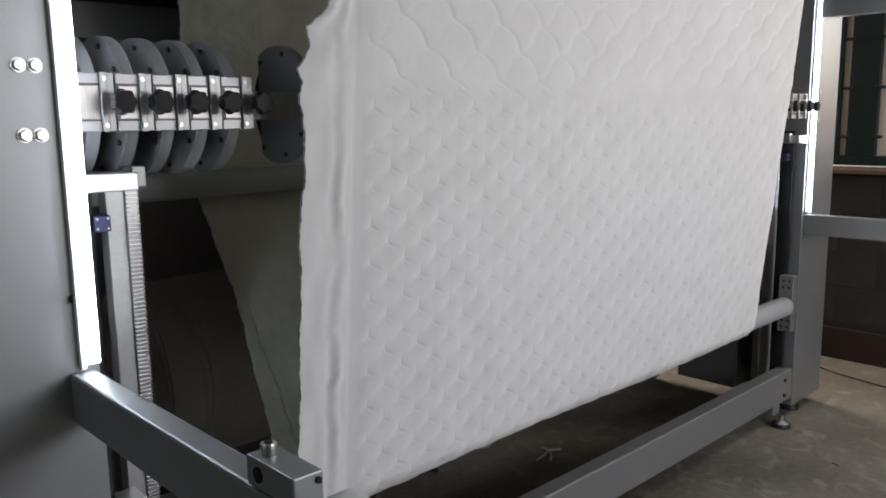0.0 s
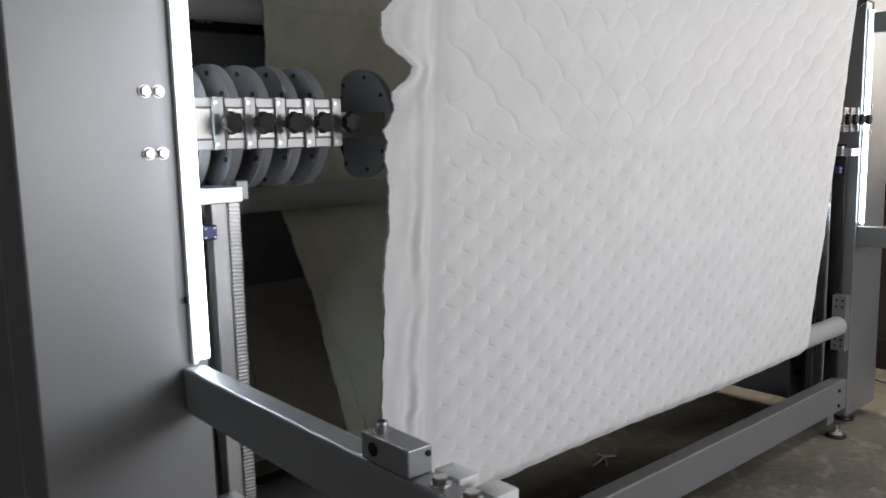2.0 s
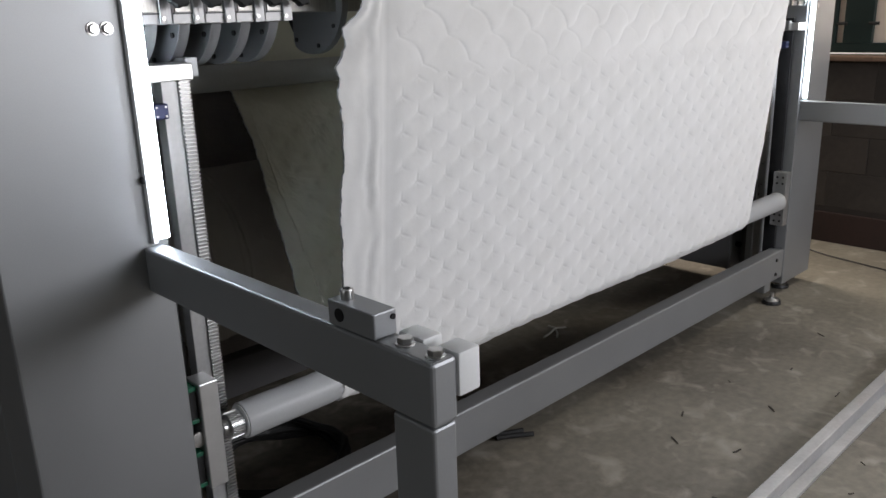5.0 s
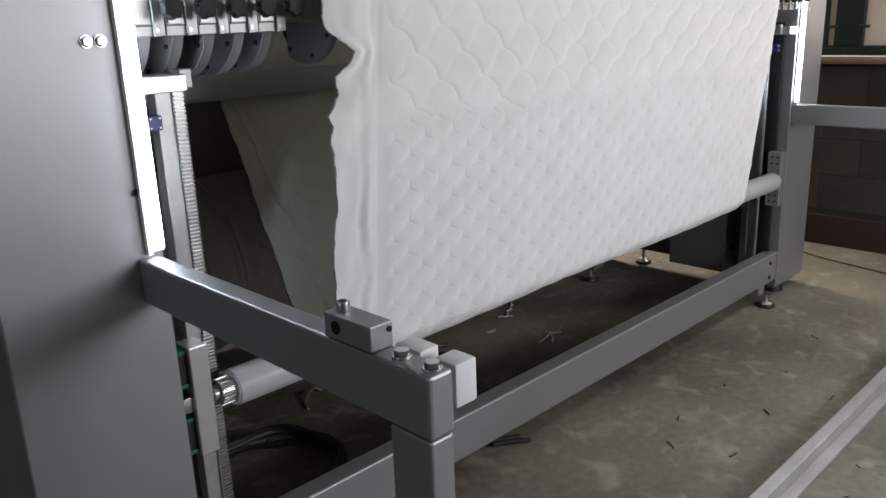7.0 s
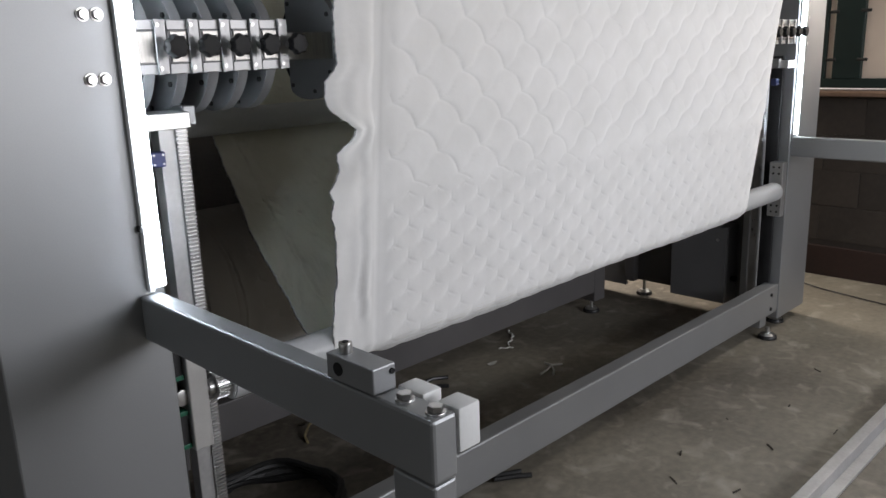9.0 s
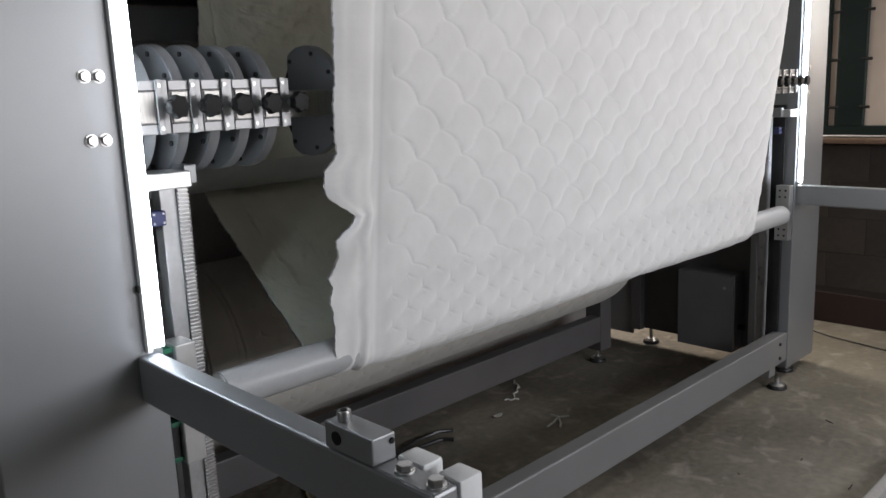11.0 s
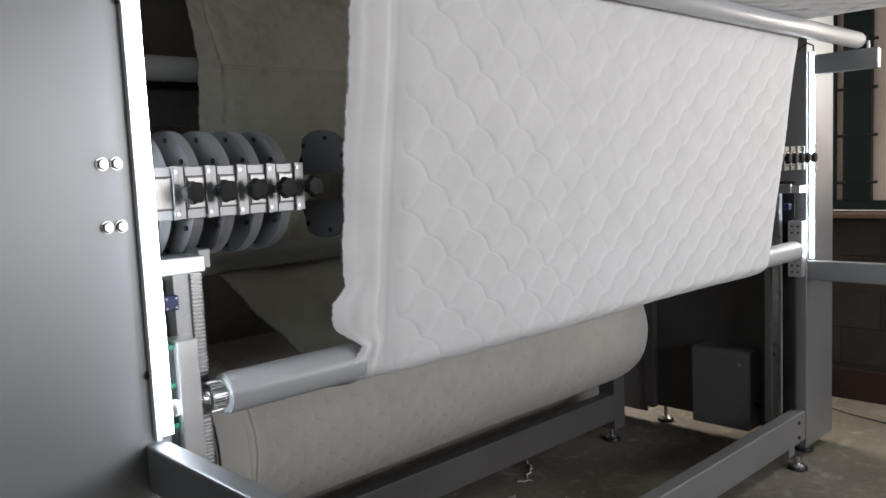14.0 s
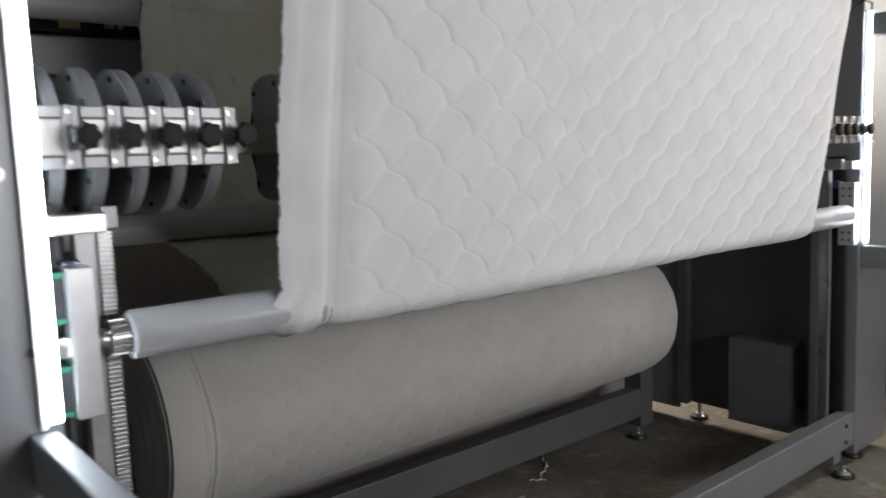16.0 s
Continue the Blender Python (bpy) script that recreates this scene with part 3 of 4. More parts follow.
def slitting_units():
    head = slitting_unit()
    head.location = (1.204, 1.84, 1.35)
    for i in (1, 2, 3, 4):
        copy_thing(head, pose(1.204 + 0.0655 * i, 1.84, 1.35))
    plain = slitting_unit(False)
    tagged(plain, "narrow bracket with a black star knob, its disc removed")
    plain.location = (4.037, 1.84, 1.35)
    for i in range(1, 5):
        copy_thing(plain, pose(4.037 - 0.0655 * i, 1.84, 1.35))
    t = thing("slitting_disc", "grey guard disc with a dark blade edge", "slitting head", group="slitting heads")
    # the guard is squared off at the back, where the blade shows
    gd = bmesh.new()
    rim = [(-0.124 * math.cos(math.pi * (k / 28 - 0.5)), 0.124 * math.sin(math.pi * (k / 28 - 0.5))) for k in range(29)]
    rim += [(0.03, 0.1215), (0.052, 0.114), (0.065, 0.106), (0.07, 0.095), (0.07, -0.095), (0.065, -0.106), (0.052, -0.114), (0.03, -0.1215)]
    top = bmesh.ops.extrude_face_region(gd, geom=[gd.faces.new([gd.verts.new((-0.008, y, z)) for y, z in rim])])["geom"]
    bmesh.ops.translate(gd, vec=(0.016, 0, 0), verts=[v for v in top if isinstance(v, bmesh.types.BMVert)])
    part("guard_disc", gd, DISC, t)
    part("blade", R((0.011, 0.006, 0), "x", 0.117, 0.003, 48), BLACK, t)
    for a in (35, 75, 122, 238, 285, 325):
        part("screw", R((-0.009, -0.108 * math.cos(radians(a)), 0.108 * math.sin(radians(a))), "x", 0.005, 0.004, 12), DARKSTEEL, t)
    t.location = (1.61, 2.0, 1.35)
    copy_thing(t, pose(3.6, 2.0, 1.35))
    b = part("cross_bar", B(1.08, 4.14, 1.90, 1.935, 1.318, 1.374, bev=0.002), BRUSHED)
    tagged(b, "brushed steel bar that carries the slitting heads", "steel bar")
    s = part("drive_shaft", R((MID, 2.01, 1.35), "x", 0.018, 3.0, 24), STEEL, smooth=True)
    tagged(s, "steel drive shaft through the slitting discs", "shaft")


slitting_units()

# ---- dancer roller: height by time ----
DANCER = [(0, 0.517), (0.5, 0.506), (1, 0.499), (1.5, 0.489), (2, 0.480), (2.5, 0.473), (3, 0.463), (3.5, 0.454), (4, 0.445), (4.5, 0.440),
          (5, 0.466), (5.5, 0.492), (6, 0.518), (6.5, 0.545), (7, 0.571), (7.5, 0.598), (8, 0.622), (8.5, 0.646), (9, 0.670), (9.5, 0.697),
          (10, 0.725), (10.5, 0.752), (11, 0.780), (11.5, 0.806), (12, 0.840), (12.5, 0.869), (13, 0.897), (13.5, 0.926), (14, 0.955),
          (14.5, 0.984), (15, 1.008), (15.5, 1.023), (16, 1.026)]
FEED = [(0, 0), (0.5, 0.026), (1, 0.046), (1.5, 0.063), (2, 0.078), (2.5, 0.092), (3, 0.109), (3.5, 0.128), (4, 0.15), (4.5, 0.178),
        (5, 0.203), (5.5, 0.224), (6, 0.244), (6.5, 0.263), (7, 0.283), (7.5, 0.304), (8, 0.327), (8.5, 0.347), (9, 0.369), (9.5, 0.386),
        (10, 0.403), (10.5, 0.419), (11, 0.436), (11.5, 0.452), (12, 0.473), (12.5, 0.492), (13, 0.511), (13.5, 0.527), (14, 0.545),
        (14.5, 0.564), (15, 0.583), (15.5, 0.601), (16, 0.614)]
DY = 1.885


def dancer():
    t = thing("dancer_roller", "movable grey roller on toothed side carriages, in the fabric's bend", "roller", at=(0, 0, 0.517))
    part("drum", R((MID, DY, 0), "x", 0.041, 2.70, 56, bev=0.003), ROLLER, t, smooth=True)
    for side in (0, 1):
        g = bmesh.new()
        ring = []
        for k in range(128):
            a, r = k * math.tau / 128, 0.0245 if k % 4 in (0, 3) else 0.0295
            ring.append(g.verts.new((mx(1.226, side), DY + r * math.cos(a), r * math.sin(a))))
        top = bmesh.ops.extrude_face_region(g, geom=[g.faces.new(ring)])["geom"]
        bmesh.ops.translate(g, vec=(0.03 if side == 0 else -0.03, 0, 0), verts=[v for v in top if isinstance(v, bmesh.types.BMVert)])
        part("pinion", g, STEEL, t, "bright steel pinion")
        part("axle", R((mx(1.228, side), DY, 0), "x", 0.012, 0.06, 24), STEEL, t, smooth=True)
        part("collar", R((mx(1.2185, side), DY, 0), "x", 0.017, 0.014, 24, bev=0.001), STEEL, t, smooth=True)
        part("end_disc", R((mx(1.2595, side), DY, 0), "x", 0.037, 0.002, 40), WHITEPL, t)
        c = part("carriage", MB(side, 1.168, 1.21, 1.872, 1.932, -0.122, 0.122, bev=0.0025), ALU, t, "machined aluminium carriage plate")
        if side == 1:
            for y in (1.889, 1.914):
                for z in (-0.1, -0.072, 0.072, 0.1):
                    # black discs on the plate, coloured like the shade inside holes
                    part("screw_hole", R((mx(1.2105, side), y, z), "x", 0.0045, 0.002, 14), BLACK, c)
        for z in (-0.075, 0.075):
            bl = part("rail_block", MB(side, 1.15, 1.1675, 1.888, 1.93, z - 0.034, z + 0.034, bev=0.002), DARKSTEEL, c)
            for e in (-1, 1):
                part("end_seal", MB(side, 1.149, 1.1672, 1.884, 1.932, z + e * 0.0365 - 0.0045, z + e * 0.0365 + 0.0045, bev=0.001), GREENPL, bl, "green rail end seal")
        part("axle_cap", R((mx(1.158, side), 1.888, -0.004), "y", 0.017, 0.01, 28, bev=0.001), STEEL, c, smooth=True)
    return t


DANCER_OB = dancer()


# ---- the quilted fabric ----
L_STRIP, X_LEFT, X_RIGHT, THICK = 0.00835, 1.628, 3.62, 0.007


def tangent(c1, r1, s1, c2, r2, s2):
    """The straight run between two rollers; s is 1 with the roller to the left of the way, -1 to the right."""
    v = np.subtract(c2, c1)
    length, phi = math.hypot(*v), math.atan2(v[1], v[0])
    th = phi - math.asin((s2 * r2 - s1 * r1) / length)
    n = np.array((-math.sin(th), math.cos(th)))
    return np.array(c1) - s1 * r1 * n, np.array(c2) - s2 * r2 * n, th


def fabric_path(z):
    """Points in (y, z) along the cloth's quilted face, with their run lengths, for one height of the dancer roller."""
    rolls = [((1.68, 1.822), 0.0335, -1), ((DY, z), 0.049, 1), ((2.35, 1.165), 0.042, 1), ((2.455, 1.66), 0.033, -1)]
    pts = [np.array((-0.9, 1.8555))]
    th_in = 0.0
    for i, (c, r, s) in enumerate(rolls):
        if i + 1 < len(rolls):
            p1, p2, th = tangent(c, r, s, *rolls[i + 1])
        else:
            th = radians(61)
            p1 = np.array(c) - s * r * np.array((-math.sin(th), math.cos(th)))
            p2 = p1 + 1.9 * np.array((math.cos(th), math.sin(th)))
        steps = 14
        for k in range(steps + 1):
            a = th_in + (th - th_in) * k / steps
            pts.append(np.array(c) - s * r * np.array((-math.sin(a), math.cos(a))))
        pts.append(p2)
        th_in = th
    pts = np.array(pts)
    run = np.concatenate(([0], np.cumsum(np.hypot(*np.diff(pts, axis=0).T))))
    return pts, run


def on_path(path, s):
    return np.array((np.interp(s, path[1], path[0][:, 0]), np.interp(s, path[1], path[0][:, 1])))


P0 = fabric_path(DANCER[0][1])
S_TOP = P0[1][15]  # run length where the cloth leaves the top roller
U_NOTCH = S_TOP + (P0[0][15][1] - 1.509)
U_CHANGE = U_NOTCH + 0.13
FABRIC = fabric_material("white_knitted_ticking", (0.78, 0.78, 0.775), (0.84, 0.84, 0.84), 0.24)
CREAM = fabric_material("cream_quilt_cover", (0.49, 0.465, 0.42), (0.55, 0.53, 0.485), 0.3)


def smooth_step(x):
    x = np.clip(x, 0, 1)
    return x * x * (3 - 2 * x)


def quilt(x, u):
    """Height of the quilting over the cloth, x across and u along it: large ogee waves, and small tufts on the leading piece."""
    # two crossing families of waved stitch lines, coarse on one piece and fine on the next
    def stitched(w, wave, cut, weak, sx):
        v = x * sx
        a = (u - v + wave * (2 * np.abs(np.sin(math.pi * (u + v) / w)) - 1)) / w
        b = (u + v + wave * np.sin(math.tau * (u - v) / w)) / w
        ka, kb = np.floor(a), np.floor(b)
        fa, fb = a - ka, b - kb
        # a puff rises slowly from one seam and drops steeply to the next
        ra = (1 - np.exp(-fa * w / (cut * 2.2))) * (1 - np.exp(-(1 - fa) * w / cut))
        rb = (1 - np.exp(-fb * w / (cut * 2.2))) * (1 - np.exp(-(1 - fb) * w / cut))
        puff = 0.82 + 0.18 * np.sin(ka * 2.3 + kb * 4.1) * np.sin(ka * 0.7 - kb * 1.9)
        right = smooth_step((x - 1.9) / 0.8)
        along = ra * (weak + (1 - weak) * rb)
        across = rb * (0.85 + 0.15 * ra)
        return (along * (1 - right) + across * right) * puff

    slack = smooth_step((S_TOP - 0.62 - u) / 0.05)
    big = 0.0052 * stitched(0.122, 0.009, 0.009, 0.88, 0.84) * (1 + 0.5 * slack)
    # the slack cloth overhead is dimpled at its stitch crossings
    ip, iq = (u + 0.84 * x) / 0.122, (u - 0.84 * x) / 0.122
    ip, iq = (ip - np.round(ip)) * 0.122, (iq - np.round(iq)) * 0.122
    big = big - 0.012 * slack * np.exp(-(((ip + iq) / 2) / 0.014) ** 2 - (((ip - iq) / 1.68) / 0.017) ** 2)
    # the leading piece: small pillows pinned down at staggered tufts
    p, q = u + TUFT_SX * x, u - TUFT_SX * x
    kp, kq = np.round(p / TUFT_W), np.round(q / TUFT_W)
    dp, dq = p - kp * TUFT_W, q - kq * TUFT_W
    du, dx = (dp + dq) / 2, (dp - dq) / (2 * TUFT_SX)
    depth = 0.85 + 0.25 * np.sin(kp * 2.7 + kq * 1.3) * np.sin(kp * 0.9 - kq * 3.1)
    pin = np.exp(-(dx / 0.014) ** 2 - ((du + 0.003) / 0.016) ** 2) + 0.5 * np.exp(-((du - 0.45 * np.abs(dx)) / 0.009) ** 2 - (dx / 0.026) ** 2)
    tuft = 0.005 * (1 - 0.48 * pin * depth) + 0.0012 * np.sin(x * 31 + u * 17) * np.sin(x * 13 - u * 41)
    m = smooth_step((u - U_CHANGE) / 0.05 + 0.5)
    flat = 1 - 0.85 * np.exp(-((u - U_CHANGE) / 0.035) ** 2)
    edge = smooth_step((x - X_LEFT - 0.01) / 0.04) * smooth_step((X_RIGHT - 0.03 - x) / 0.04)
    return (big * (1 - m) + tuft * m) * flat * edge


def flap(u):
    """How far the loose selvedge reaches past the quilting, along the cloth."""
    d = u - U_NOTCH
    # a torn notch between two lobes, then the narrower selvedge of the leading piece
    w = float(np.interp(d, (-0.6, -0.4, -0.21, -0.161, -0.128, -0.073, -0.05, -0.026, 0.0, 0.026, 0.06, 0.1, 0.185, 0.31, 0.41, 0.6, 0.95, 1.65),
                        (0.122, 0.12, 0.115, 0.105, 0.135, 0.137, 0.105, 0.064, 0.07, 0.106, 0.1, 0.13, 0.122, 0.114, 0.126, 0.12, 0.12, 0.04)))
    w += 0.003 * math.sin(u * 5.3) + 0.002 * math.sin(u * 23 + 1) + 0.0014 * math.sin(u * 71) + 0.001 * math.sin(u * 190) + 0.0012 * math.sin(u * 410 + 2)
    w += 0.004 * math.sin(u * 120) * math.exp(-((d - 0.14) / 0.06) ** 2)
    return max(w, 0.012)


def cross_section(u):
    """x and the height (towards the viewer) of the cloth's face at u, from selvedge to selvedge."""
    w = flap(u)
    d = u - U_NOTCH
    f = np.linspace(1, 0, 19)[:-1]
    lead = float(smooth_step(np.array((d + 0.02) / 0.1)))  # 1 on the leading piece, which lies flat
    curl = 1 - 0.6 * lead
    loose = math.exp(-((d + 0.02) / 0.15) ** 2)
    # rolled back in one soft bend, with a turned hem at the outer edge
    rolled = -0.05 * w * f ** 1.35 + 0.004 * np.sin(math.pi * f) * (1 + 0.5 * math.sin(u * 11)) - 0.005 * np.exp(-((f - 0.12) / 0.09) ** 2)
    rolled = rolled + 0.006 * np.exp(-((f - 0.86) / 0.1) ** 2) * (0.6 + 0.4 * math.sin(u * 6.1 + 1))
    # flat, with a puckered crease along its middle
    rough = noise.noise((u * 9, 0.3, 0.0))
    at = 0.4 + 0.16 * noise.noise((u * 6, 2.1, 0.0)) + 0.06 * noise.noise((u * 31, 5.2, 0.0))
    flat = -0.006 * f - 0.006 * np.exp(-((f - at) / 0.07) ** 2) * max(0.05, 0.8 + 1.3 * rough) + 0.005 * np.exp(-((f - at + 0.16) / 0.09) ** 2) * (0.8 + rough) + 0.003 * np.exp(-((f - 0.75) / 0.15) ** 2) * math.sin(u * 21)
    hf = np.maximum(rolled * (1 - lead) + flat * lead, -0.0068)
    hf = hf + loose * (0.009 * f * math.sin(u * 41 + 2 * f[0]) + 0.007 * np.exp(-((f - 0.55) / 0.14) ** 2) * math.sin(u * 29 + 1))
    xf = X_LEFT - w * f * 0.96 - 0.004 * np.sin(math.pi * f) * math.sin(u * 13)
    xr = X_RIGHT + 0.005 * math.sin(u * 13) + 0.007 * noise.noise((u * 24, 7.7, 0.0)) + 0.005 * noise.noise((u * 90, 1.7, 0.0))
    xm = np.linspace(X_LEFT, xr, 310)
    hm = quilt(xm, np.full_like(xm, u)) - 0.012 * smooth_step((xm - X_RIGHT + 0.035) / 0.04)
    hm = hm + 0.003 * np.sin(xm * 5 + u * 3) - 0.006 * np.exp(-(xm - X_LEFT) / 0.012) * curl
    hf = hf - 0.002 * curl + 0.003 * math.sin(X_LEFT * 5 + u * 3)
    return np.concatenate((xf, xm)), np.concatenate((hf, hm))


def cloth_mesh(name, us, place, thick=THICK, relief=1.0):
    """A piece of cloth over the run us; place(u) gives the point (y, z) and the outward normal there."""
    xs, hs, ys, zs, ny, nz = [], [], [], [], [], []
    for u in us:
        x, h = cross_section(u)
        h = h * relief
        (y, z), (a, b) = place(u)
        xs.append(x), hs.append(h), ys.append(y + a * h), zs.append(z + b * h), ny.append(a), nz.append(b)
    xs, hs, ys, zs = map(np.array, (xs, hs, ys, zs))
    rows, cols = xs.shape
    # normals from the height field, so that neighbouring pieces meet without a seam
    e = 0.002
    hu = np.array([(cross_section(u + e)[1] - cross_section(u - e)[1]) / (2 * e) * relief for u in us])
    hx = np.gradient(hs, axis=1) / np.gradient(xs, axis=1)
    ny, nz = np.array(ny)[:, None], np.array(nz)[:, None]
    ty, tz = nz, -ny  # the way along the cloth
    N = np.stack((-hx, ny - hu * ty, nz - hu * tz), -1)
    N /= np.linalg.norm(N, axis=-1, keepdims=True)
    front = np.stack((xs, ys, zs), -1).reshape(-1, 3)
    back = np.stack((xs, ys - ny * (thick + hs * 0.6 * (hs > 0)), zs - nz * (thick + hs * 0.6 * (hs > 0))), -1).reshape(-1, 3)
    g = 1.0 * (hs > 0)
    nb = -np.stack((hx * g, ny + hu * ty * g, nz + hu * tz * g), -1)
    nb /= np.linalg.norm(nb, axis=-1, keepdims=True)
    idx = np.arange(rows * cols).reshape(rows, cols)
    a, b, c, d = idx[:-1, :-1].ravel(), idx[:-1, 1:].ravel(), idx[1:, 1:].ravel(), idx[1:, :-1].ravel()
    k = rows * cols
    faces = np.stack((a, d, c, b), -1).tolist() + np.stack((a + k, b + k, c + k, d + k), -1).tolist()
    nq = len(a)
    for i in range(rows - 1):
        l0, l1, r0, r1 = (int(q) for q in (idx[i, 0], idx[i + 1, 0], idx[i, -1], idx[i + 1, -1]))
        faces += [(l0, l0 + k, l1 + k, l1), (r0, r1, r1 + k, r0 + k)]
    me = bpy.data.meshes.new(name)
    me.from_pydata(np.concatenate((front, back)).tolist(), [], faces)
    me.materials.append(FABRIC)
    me.materials.append(BACKING)
    mi = np.zeros(len(me.polygons), dtype=np.int32)
    mi[nq:2 * nq] = 1
    me.polygons.foreach_set("material_index", mi)
    uvl = me.uv_layers.new(name="UVMap")
    li = np.empty(len(me.loops), dtype=np.int32)
    me.loops.foreach_get("vertex_index", li)
    UU = np.repeat(np.array(us), cols)
    uv = np.stack((np.tile(xs.ravel(), 2), np.tile(UU, 2)), -1)[li]
    uvl.data.foreach_set("uv", uv.ravel())
    me.shade_smooth()
    me.normals_split_custom_set_from_vertices(np.concatenate((N.reshape(-1, 3), nb.reshape(-1, 3))).tolist())
    return me


def fabric():
    t = thing("quilted_fabric", "white quilted mattress fabric with a loose frayed selvedge, running over rollers", "fabric")
    strips = []
    u0, u1 = 0.9 - FEED[-1][1], P0[1][-1] - 0.35
    n = int((u1 - u0) / L_STRIP)
    for i in range(n):
        a = u0 + i * L_STRIP
        us = [a + L_STRIP * k / 2 for k in range(3)]
        mid = a + L_STRIP / 2
        me = cloth_mesh("fabric_strip", us, lambda u: ((0.0, mid - u), (-1.0, 0.0)))
        ob = new("fabric_strip", me)
        ob.parent = t
        strips.append((ob, a))
    return strips


STRIPS = fabric()


def fabric_roll():
    """A finished roll of quilted cloth behind the dancer roller, cream side out."""
    yc, zc, r = 2.65, 0.613, 0.265
    ob = thing("fabric_roll", "thick roll of cream-white quilted mattress fabric", "fabric roll", at=(-0.005, 0, 0))
    u0 = U_CHANGE + 1.3

    def place(u):
        a = (u - u0) / r + math.pi
        return (yc - (r - 0.0004 * a) * math.cos(a), zc - (r - 0.0004 * a) * math.sin(a)), (-math.cos(a), -math.sin(a))

    n = 156
    us = [u0 + math.tau * r * 1.02 * i / n for i in range(n + 1)]
    me = cloth_mesh("outer_layer", us, place, relief=0.6)
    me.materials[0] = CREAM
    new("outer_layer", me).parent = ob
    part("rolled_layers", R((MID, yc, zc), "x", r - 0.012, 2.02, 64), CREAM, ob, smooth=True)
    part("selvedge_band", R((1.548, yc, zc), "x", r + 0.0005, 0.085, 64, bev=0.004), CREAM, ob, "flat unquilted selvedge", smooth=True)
    wound = bmesh.new()
    for k in range(7):
        rod(wound, (1.508 - 0.002 * (k % 2), yc + 0.002 * math.sin(k * 2), zc + 0.002 * math.cos(k * 3)), "x", r - 0.012 - 0.028 * k, 0.016 + 0.003 * k, 56, bev=0.005)
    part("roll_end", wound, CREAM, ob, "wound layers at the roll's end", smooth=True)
    part("core_tube", R((MID, yc, zc), "x", 0.03, 2.34, 28), BRUSHED, ob, smooth=True)


fabric_roll()


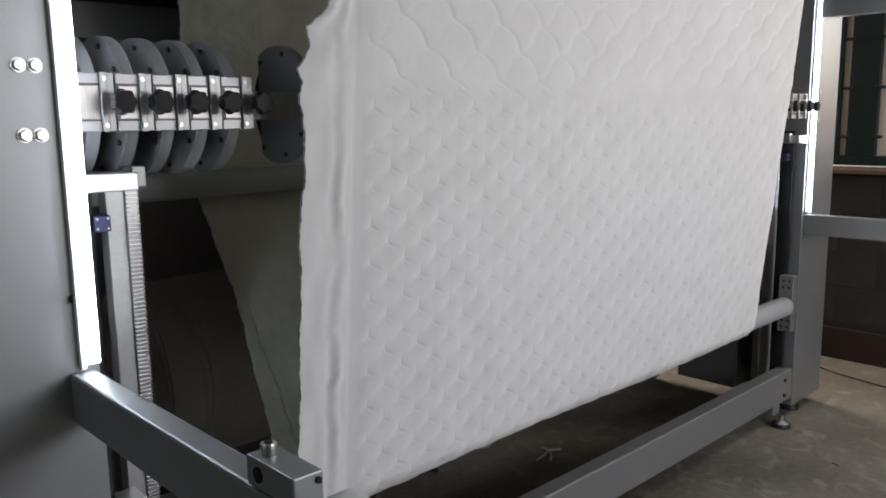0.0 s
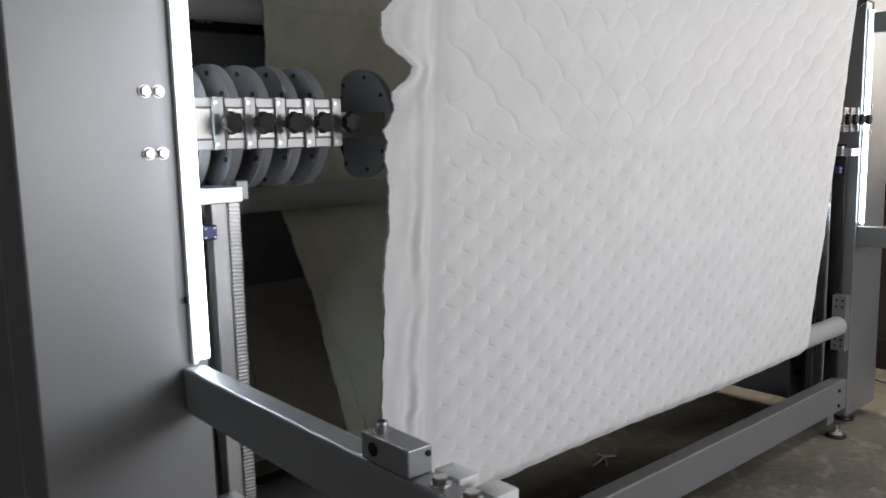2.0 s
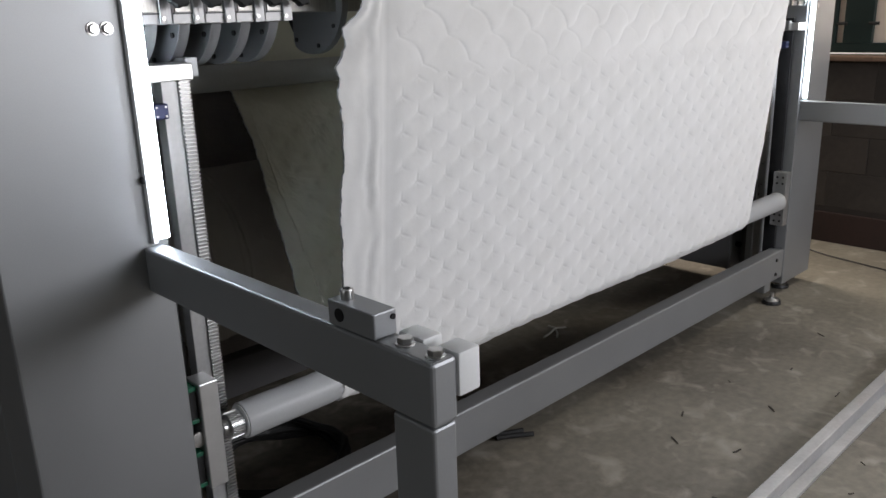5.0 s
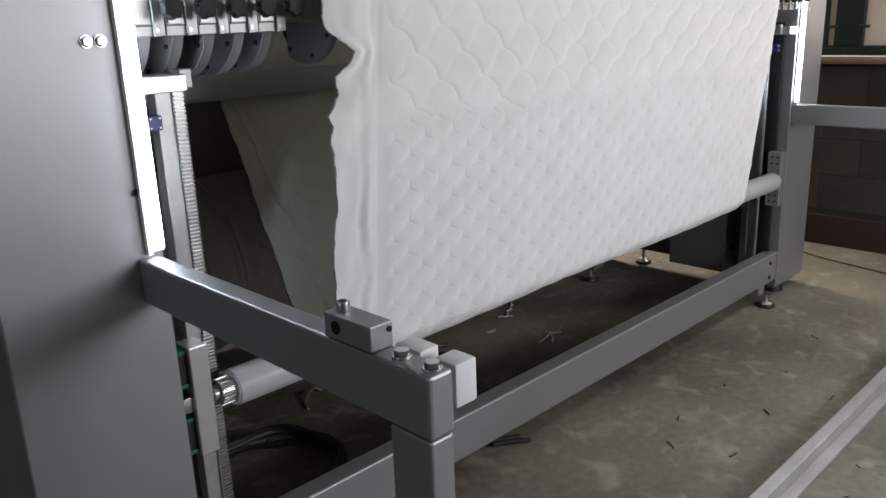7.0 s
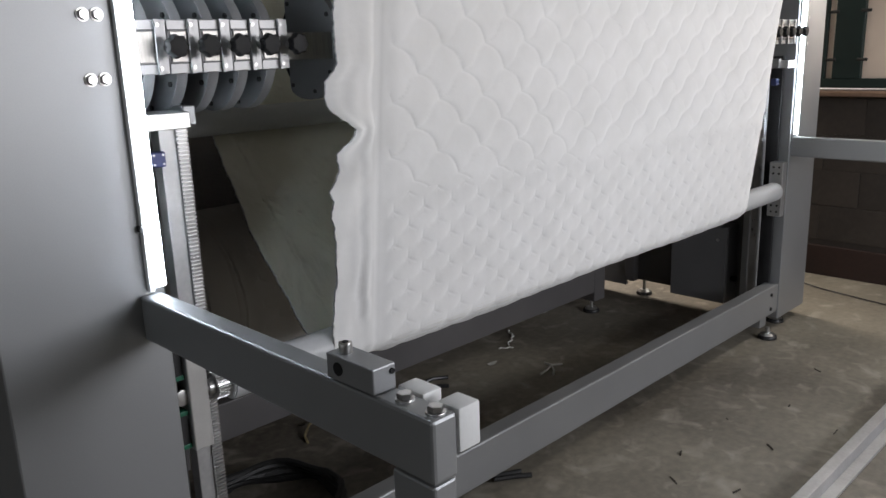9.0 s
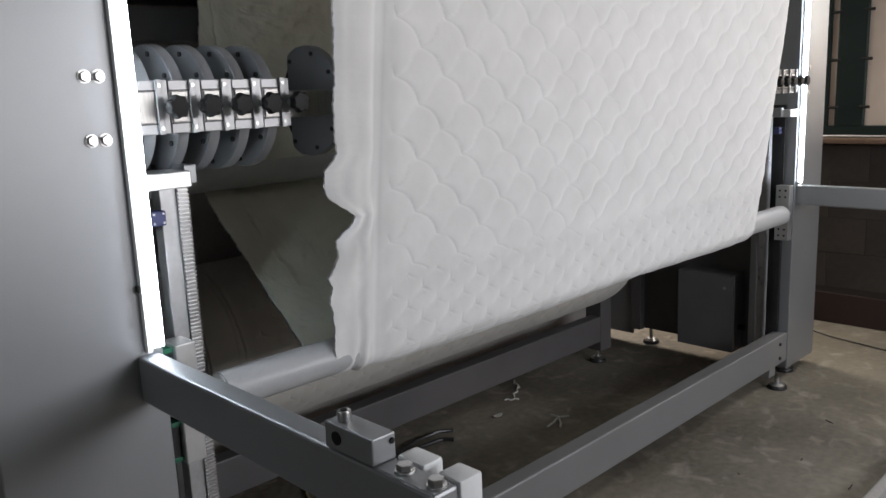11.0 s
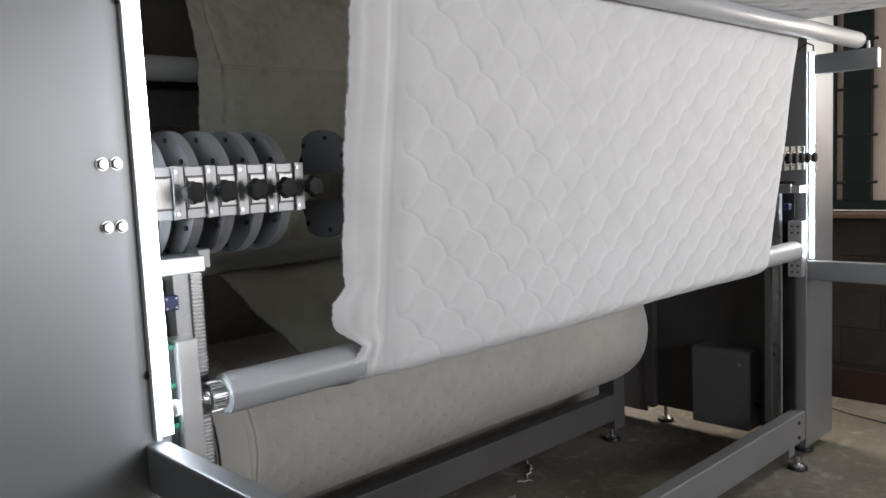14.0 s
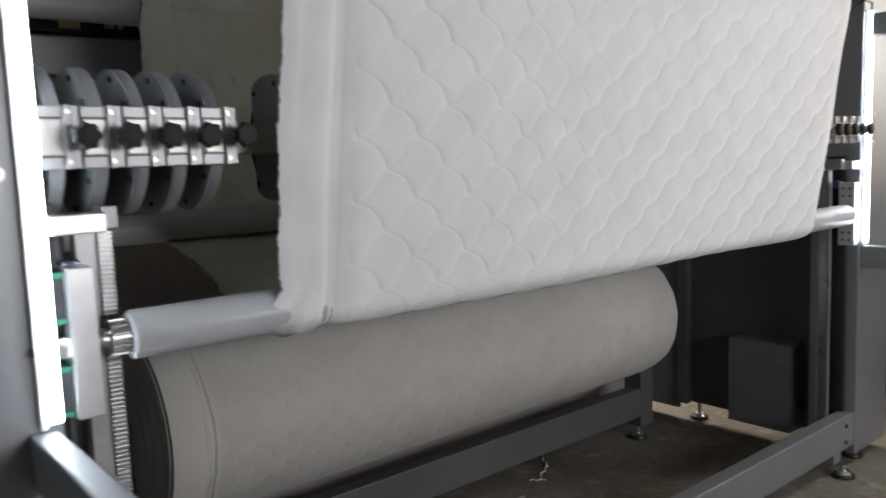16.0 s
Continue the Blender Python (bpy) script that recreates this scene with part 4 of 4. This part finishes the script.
# ---- small things on the floor ----
def floor_clutter():
    def wig(x0, y0, x1, y1, n, amp, z, seed):
        rnd = random.Random(seed)
        ph = rnd.random() * 6
        dx, dy = x1 - x0, y1 - y0
        ln = math.hypot(dx, dy)
        return [(x0 + dx * i / n - dy / ln * amp * math.sin(ph + i * 1.1), y0 + dy * i / n + dx / ln * amp * math.sin(ph + i * 1.1), z) for i in range(n + 1)]

    # a forked thread and crumpled strips of pale cloth
    star = tube([(2.93, 2.375, 0.004), (2.985, 2.382, 0.006), (3.03, 2.395, 0.009), (3.075, 2.372, 0.005)], 0.0042, 6)
    fork = tube([(3.035, 2.435, 0.006), (3.03, 2.395, 0.01), (2.995, 2.355, 0.006), (2.965, 2.335, 0.004)], 0.0046, 6)
    spare = bpy.data.meshes.new("spare")
    fork.to_mesh(spare)
    fork.free()
    star.from_mesh(spare)
    bpy.data.meshes.remove(spare)
    tagged(part("fabric_offcut", star, SCRAP), "frayed forked grey offcut on the floor", "fabric scrap", group="fabric offcuts")
    for k, (a, b, c, d) in enumerate(((3.10, 2.70, 3.2, 2.75), (3.2, 2.75, 3.25, 2.83), (3.04, 2.70, 3.09, 2.66))):
        tagged(part("fabric_offcut", tube(wig(a, b, c, d, 10, 0.006, 0.004, k), 0.0036, 5), SCRAP), "frayed grey offcut strip on the floor", "fabric scrap", group="fabric offcuts")
    for x, y, w, turn in ((2.89, 2.605, 0.022, 0.4), (3.56, 2.87, 0.035, 0.9), (3.63, 2.9, 0.026, 0.2)):
        flat = bmesh.new()
        rim = [flat.verts.new((x + w * r * math.cos(turn + q) * 1.5, y + w * r * math.sin(turn + q) * 0.7, 0.003 + 0.003 * (q > 3))) for q, r in ((0, 1), (0.9, 0.7), (1.8, 1.05), (3.0, 0.8), (4.1, 1.1), (5.2, 0.75))]
        top = bmesh.ops.extrude_face_region(flat, geom=[flat.faces.new(rim)])["geom"]
        bmesh.ops.translate(flat, vec=(0, 0, 0.003), verts=[v for v in top if isinstance(v, bmesh.types.BMVert)])
        tagged(part("fabric_offcut", flat, SCRAP), "small pale cloth snippet lying on the floor", "fabric scrap", group="fabric offcuts")
    tagged(part("bent_wire", tube([(1.93, 2.62, 0.004), (1.945, 2.66, 0.006), (1.99, 2.70, 0.02), (2.03, 2.72, 0.018), (2.05, 2.70, 0.006)], 0.005, 8), BRASS, smooth=True), "short bent brass-coloured wire on the floor", "wire")
    for pts in (((2.26, 2.60), (2.33, 2.645), (2.48, 2.68), (2.60, 2.675), (2.65, 2.64)), ((2.25, 2.56), (2.32, 2.605), (2.46, 2.625), (2.56, 2.61), (2.59, 2.575))):
        tagged(part("steel_hook", tube([(x, y, 0.009) for x, y in pts], 0.008, 8), DARKSTEEL, smooth=True),
               "bent dark steel rod lying on the floor", "steel rod", group="bent rods")
    pts = []
    for i in range(150):
        a = i * math.tau / 34
        r = 0.20 + 0.012 * math.sin(i * 0.9)
        pts.append((1.60 + r * math.cos(a), 2.33 + r * math.sin(a), 0.012 + 0.006 * (i // 34) * 2 + 0.004 * math.sin(i)))
    tagged(part("cable_coil", tube(pts, 0.011, 7), CORD, smooth=True), "coiled black cable on the floor", "cable")
    line = ((5.05, 2.5), (4.93, 2.2), (4.82, 1.95), (4.76, 1.7), (4.71, 1.45), (4.72, 1.2))
    tagged(part("floor_cable", tube([(x, y, 0.005) for x, y in line], 0.004, 6), CORD, smooth=True), "thin black cable along the wall foot", "cable")
    p = thing("grey_pliers", "small dark tool lying under the front bar", "hand tool")
    part("handle", tube([(2.17, 1.99, 0.012), (2.22, 1.955, 0.012), (2.265, 1.93, 0.012)], 0.0085, 8), RUBBER, p, smooth=True)
    part("handle", tube([(2.17, 1.96, 0.012), (2.22, 1.93, 0.012), (2.27, 1.89, 0.012)], 0.0085, 8), RUBBER, p, smooth=True)


def floor_chips():
    rnd = random.Random(5)
    for x, y in ((2.95, 1.42), (2.62, 1.38), (2.72, 1.62), (2.55, 1.55), (3.3, 1.5), (3.05, 1.62), (2.35, 1.3), (3.7, 1.55), (2.8, 1.08), (2.62, 1.05), (3.2, 1.3)):
        a, ln = rnd.random() * 6.28, rnd.uniform(0.006, 0.022)
        pts = [(x + math.cos(a) * ln * k, y + math.sin(a) * ln * k + 0.003 * math.sin(k * 2 + a), 0.0025) for k in (-1, -0.3, 0.4, 1)]
        tagged(part("chip", tube(pts, rnd.uniform(0.0016, 0.003), 5), SHRED), "small dark shred of debris on the concrete", "debris", group="floor debris")


floor_clutter()
floor_chips()


# ---- what moves ----
def motions():
    walk(DANCER_OB, [(t, pose(0, 0, z)) for t, z in DANCER])
    paths = [fabric_path(z) for _, z in DANCER]
    for ob, a in STRIPS:
        rows = []
        for (t, f), path in zip(FEED, paths):
            p, q = on_path(path, a + f), on_path(path, a + f + L_STRIP)
            d = q - p
            rows.append((t, pose(0, (p[0] + q[0]) / 2, (p[1] + q[1]) / 2, math.degrees(math.atan2(d[0], -d[1])))))
        walk(ob, rows)


motions()
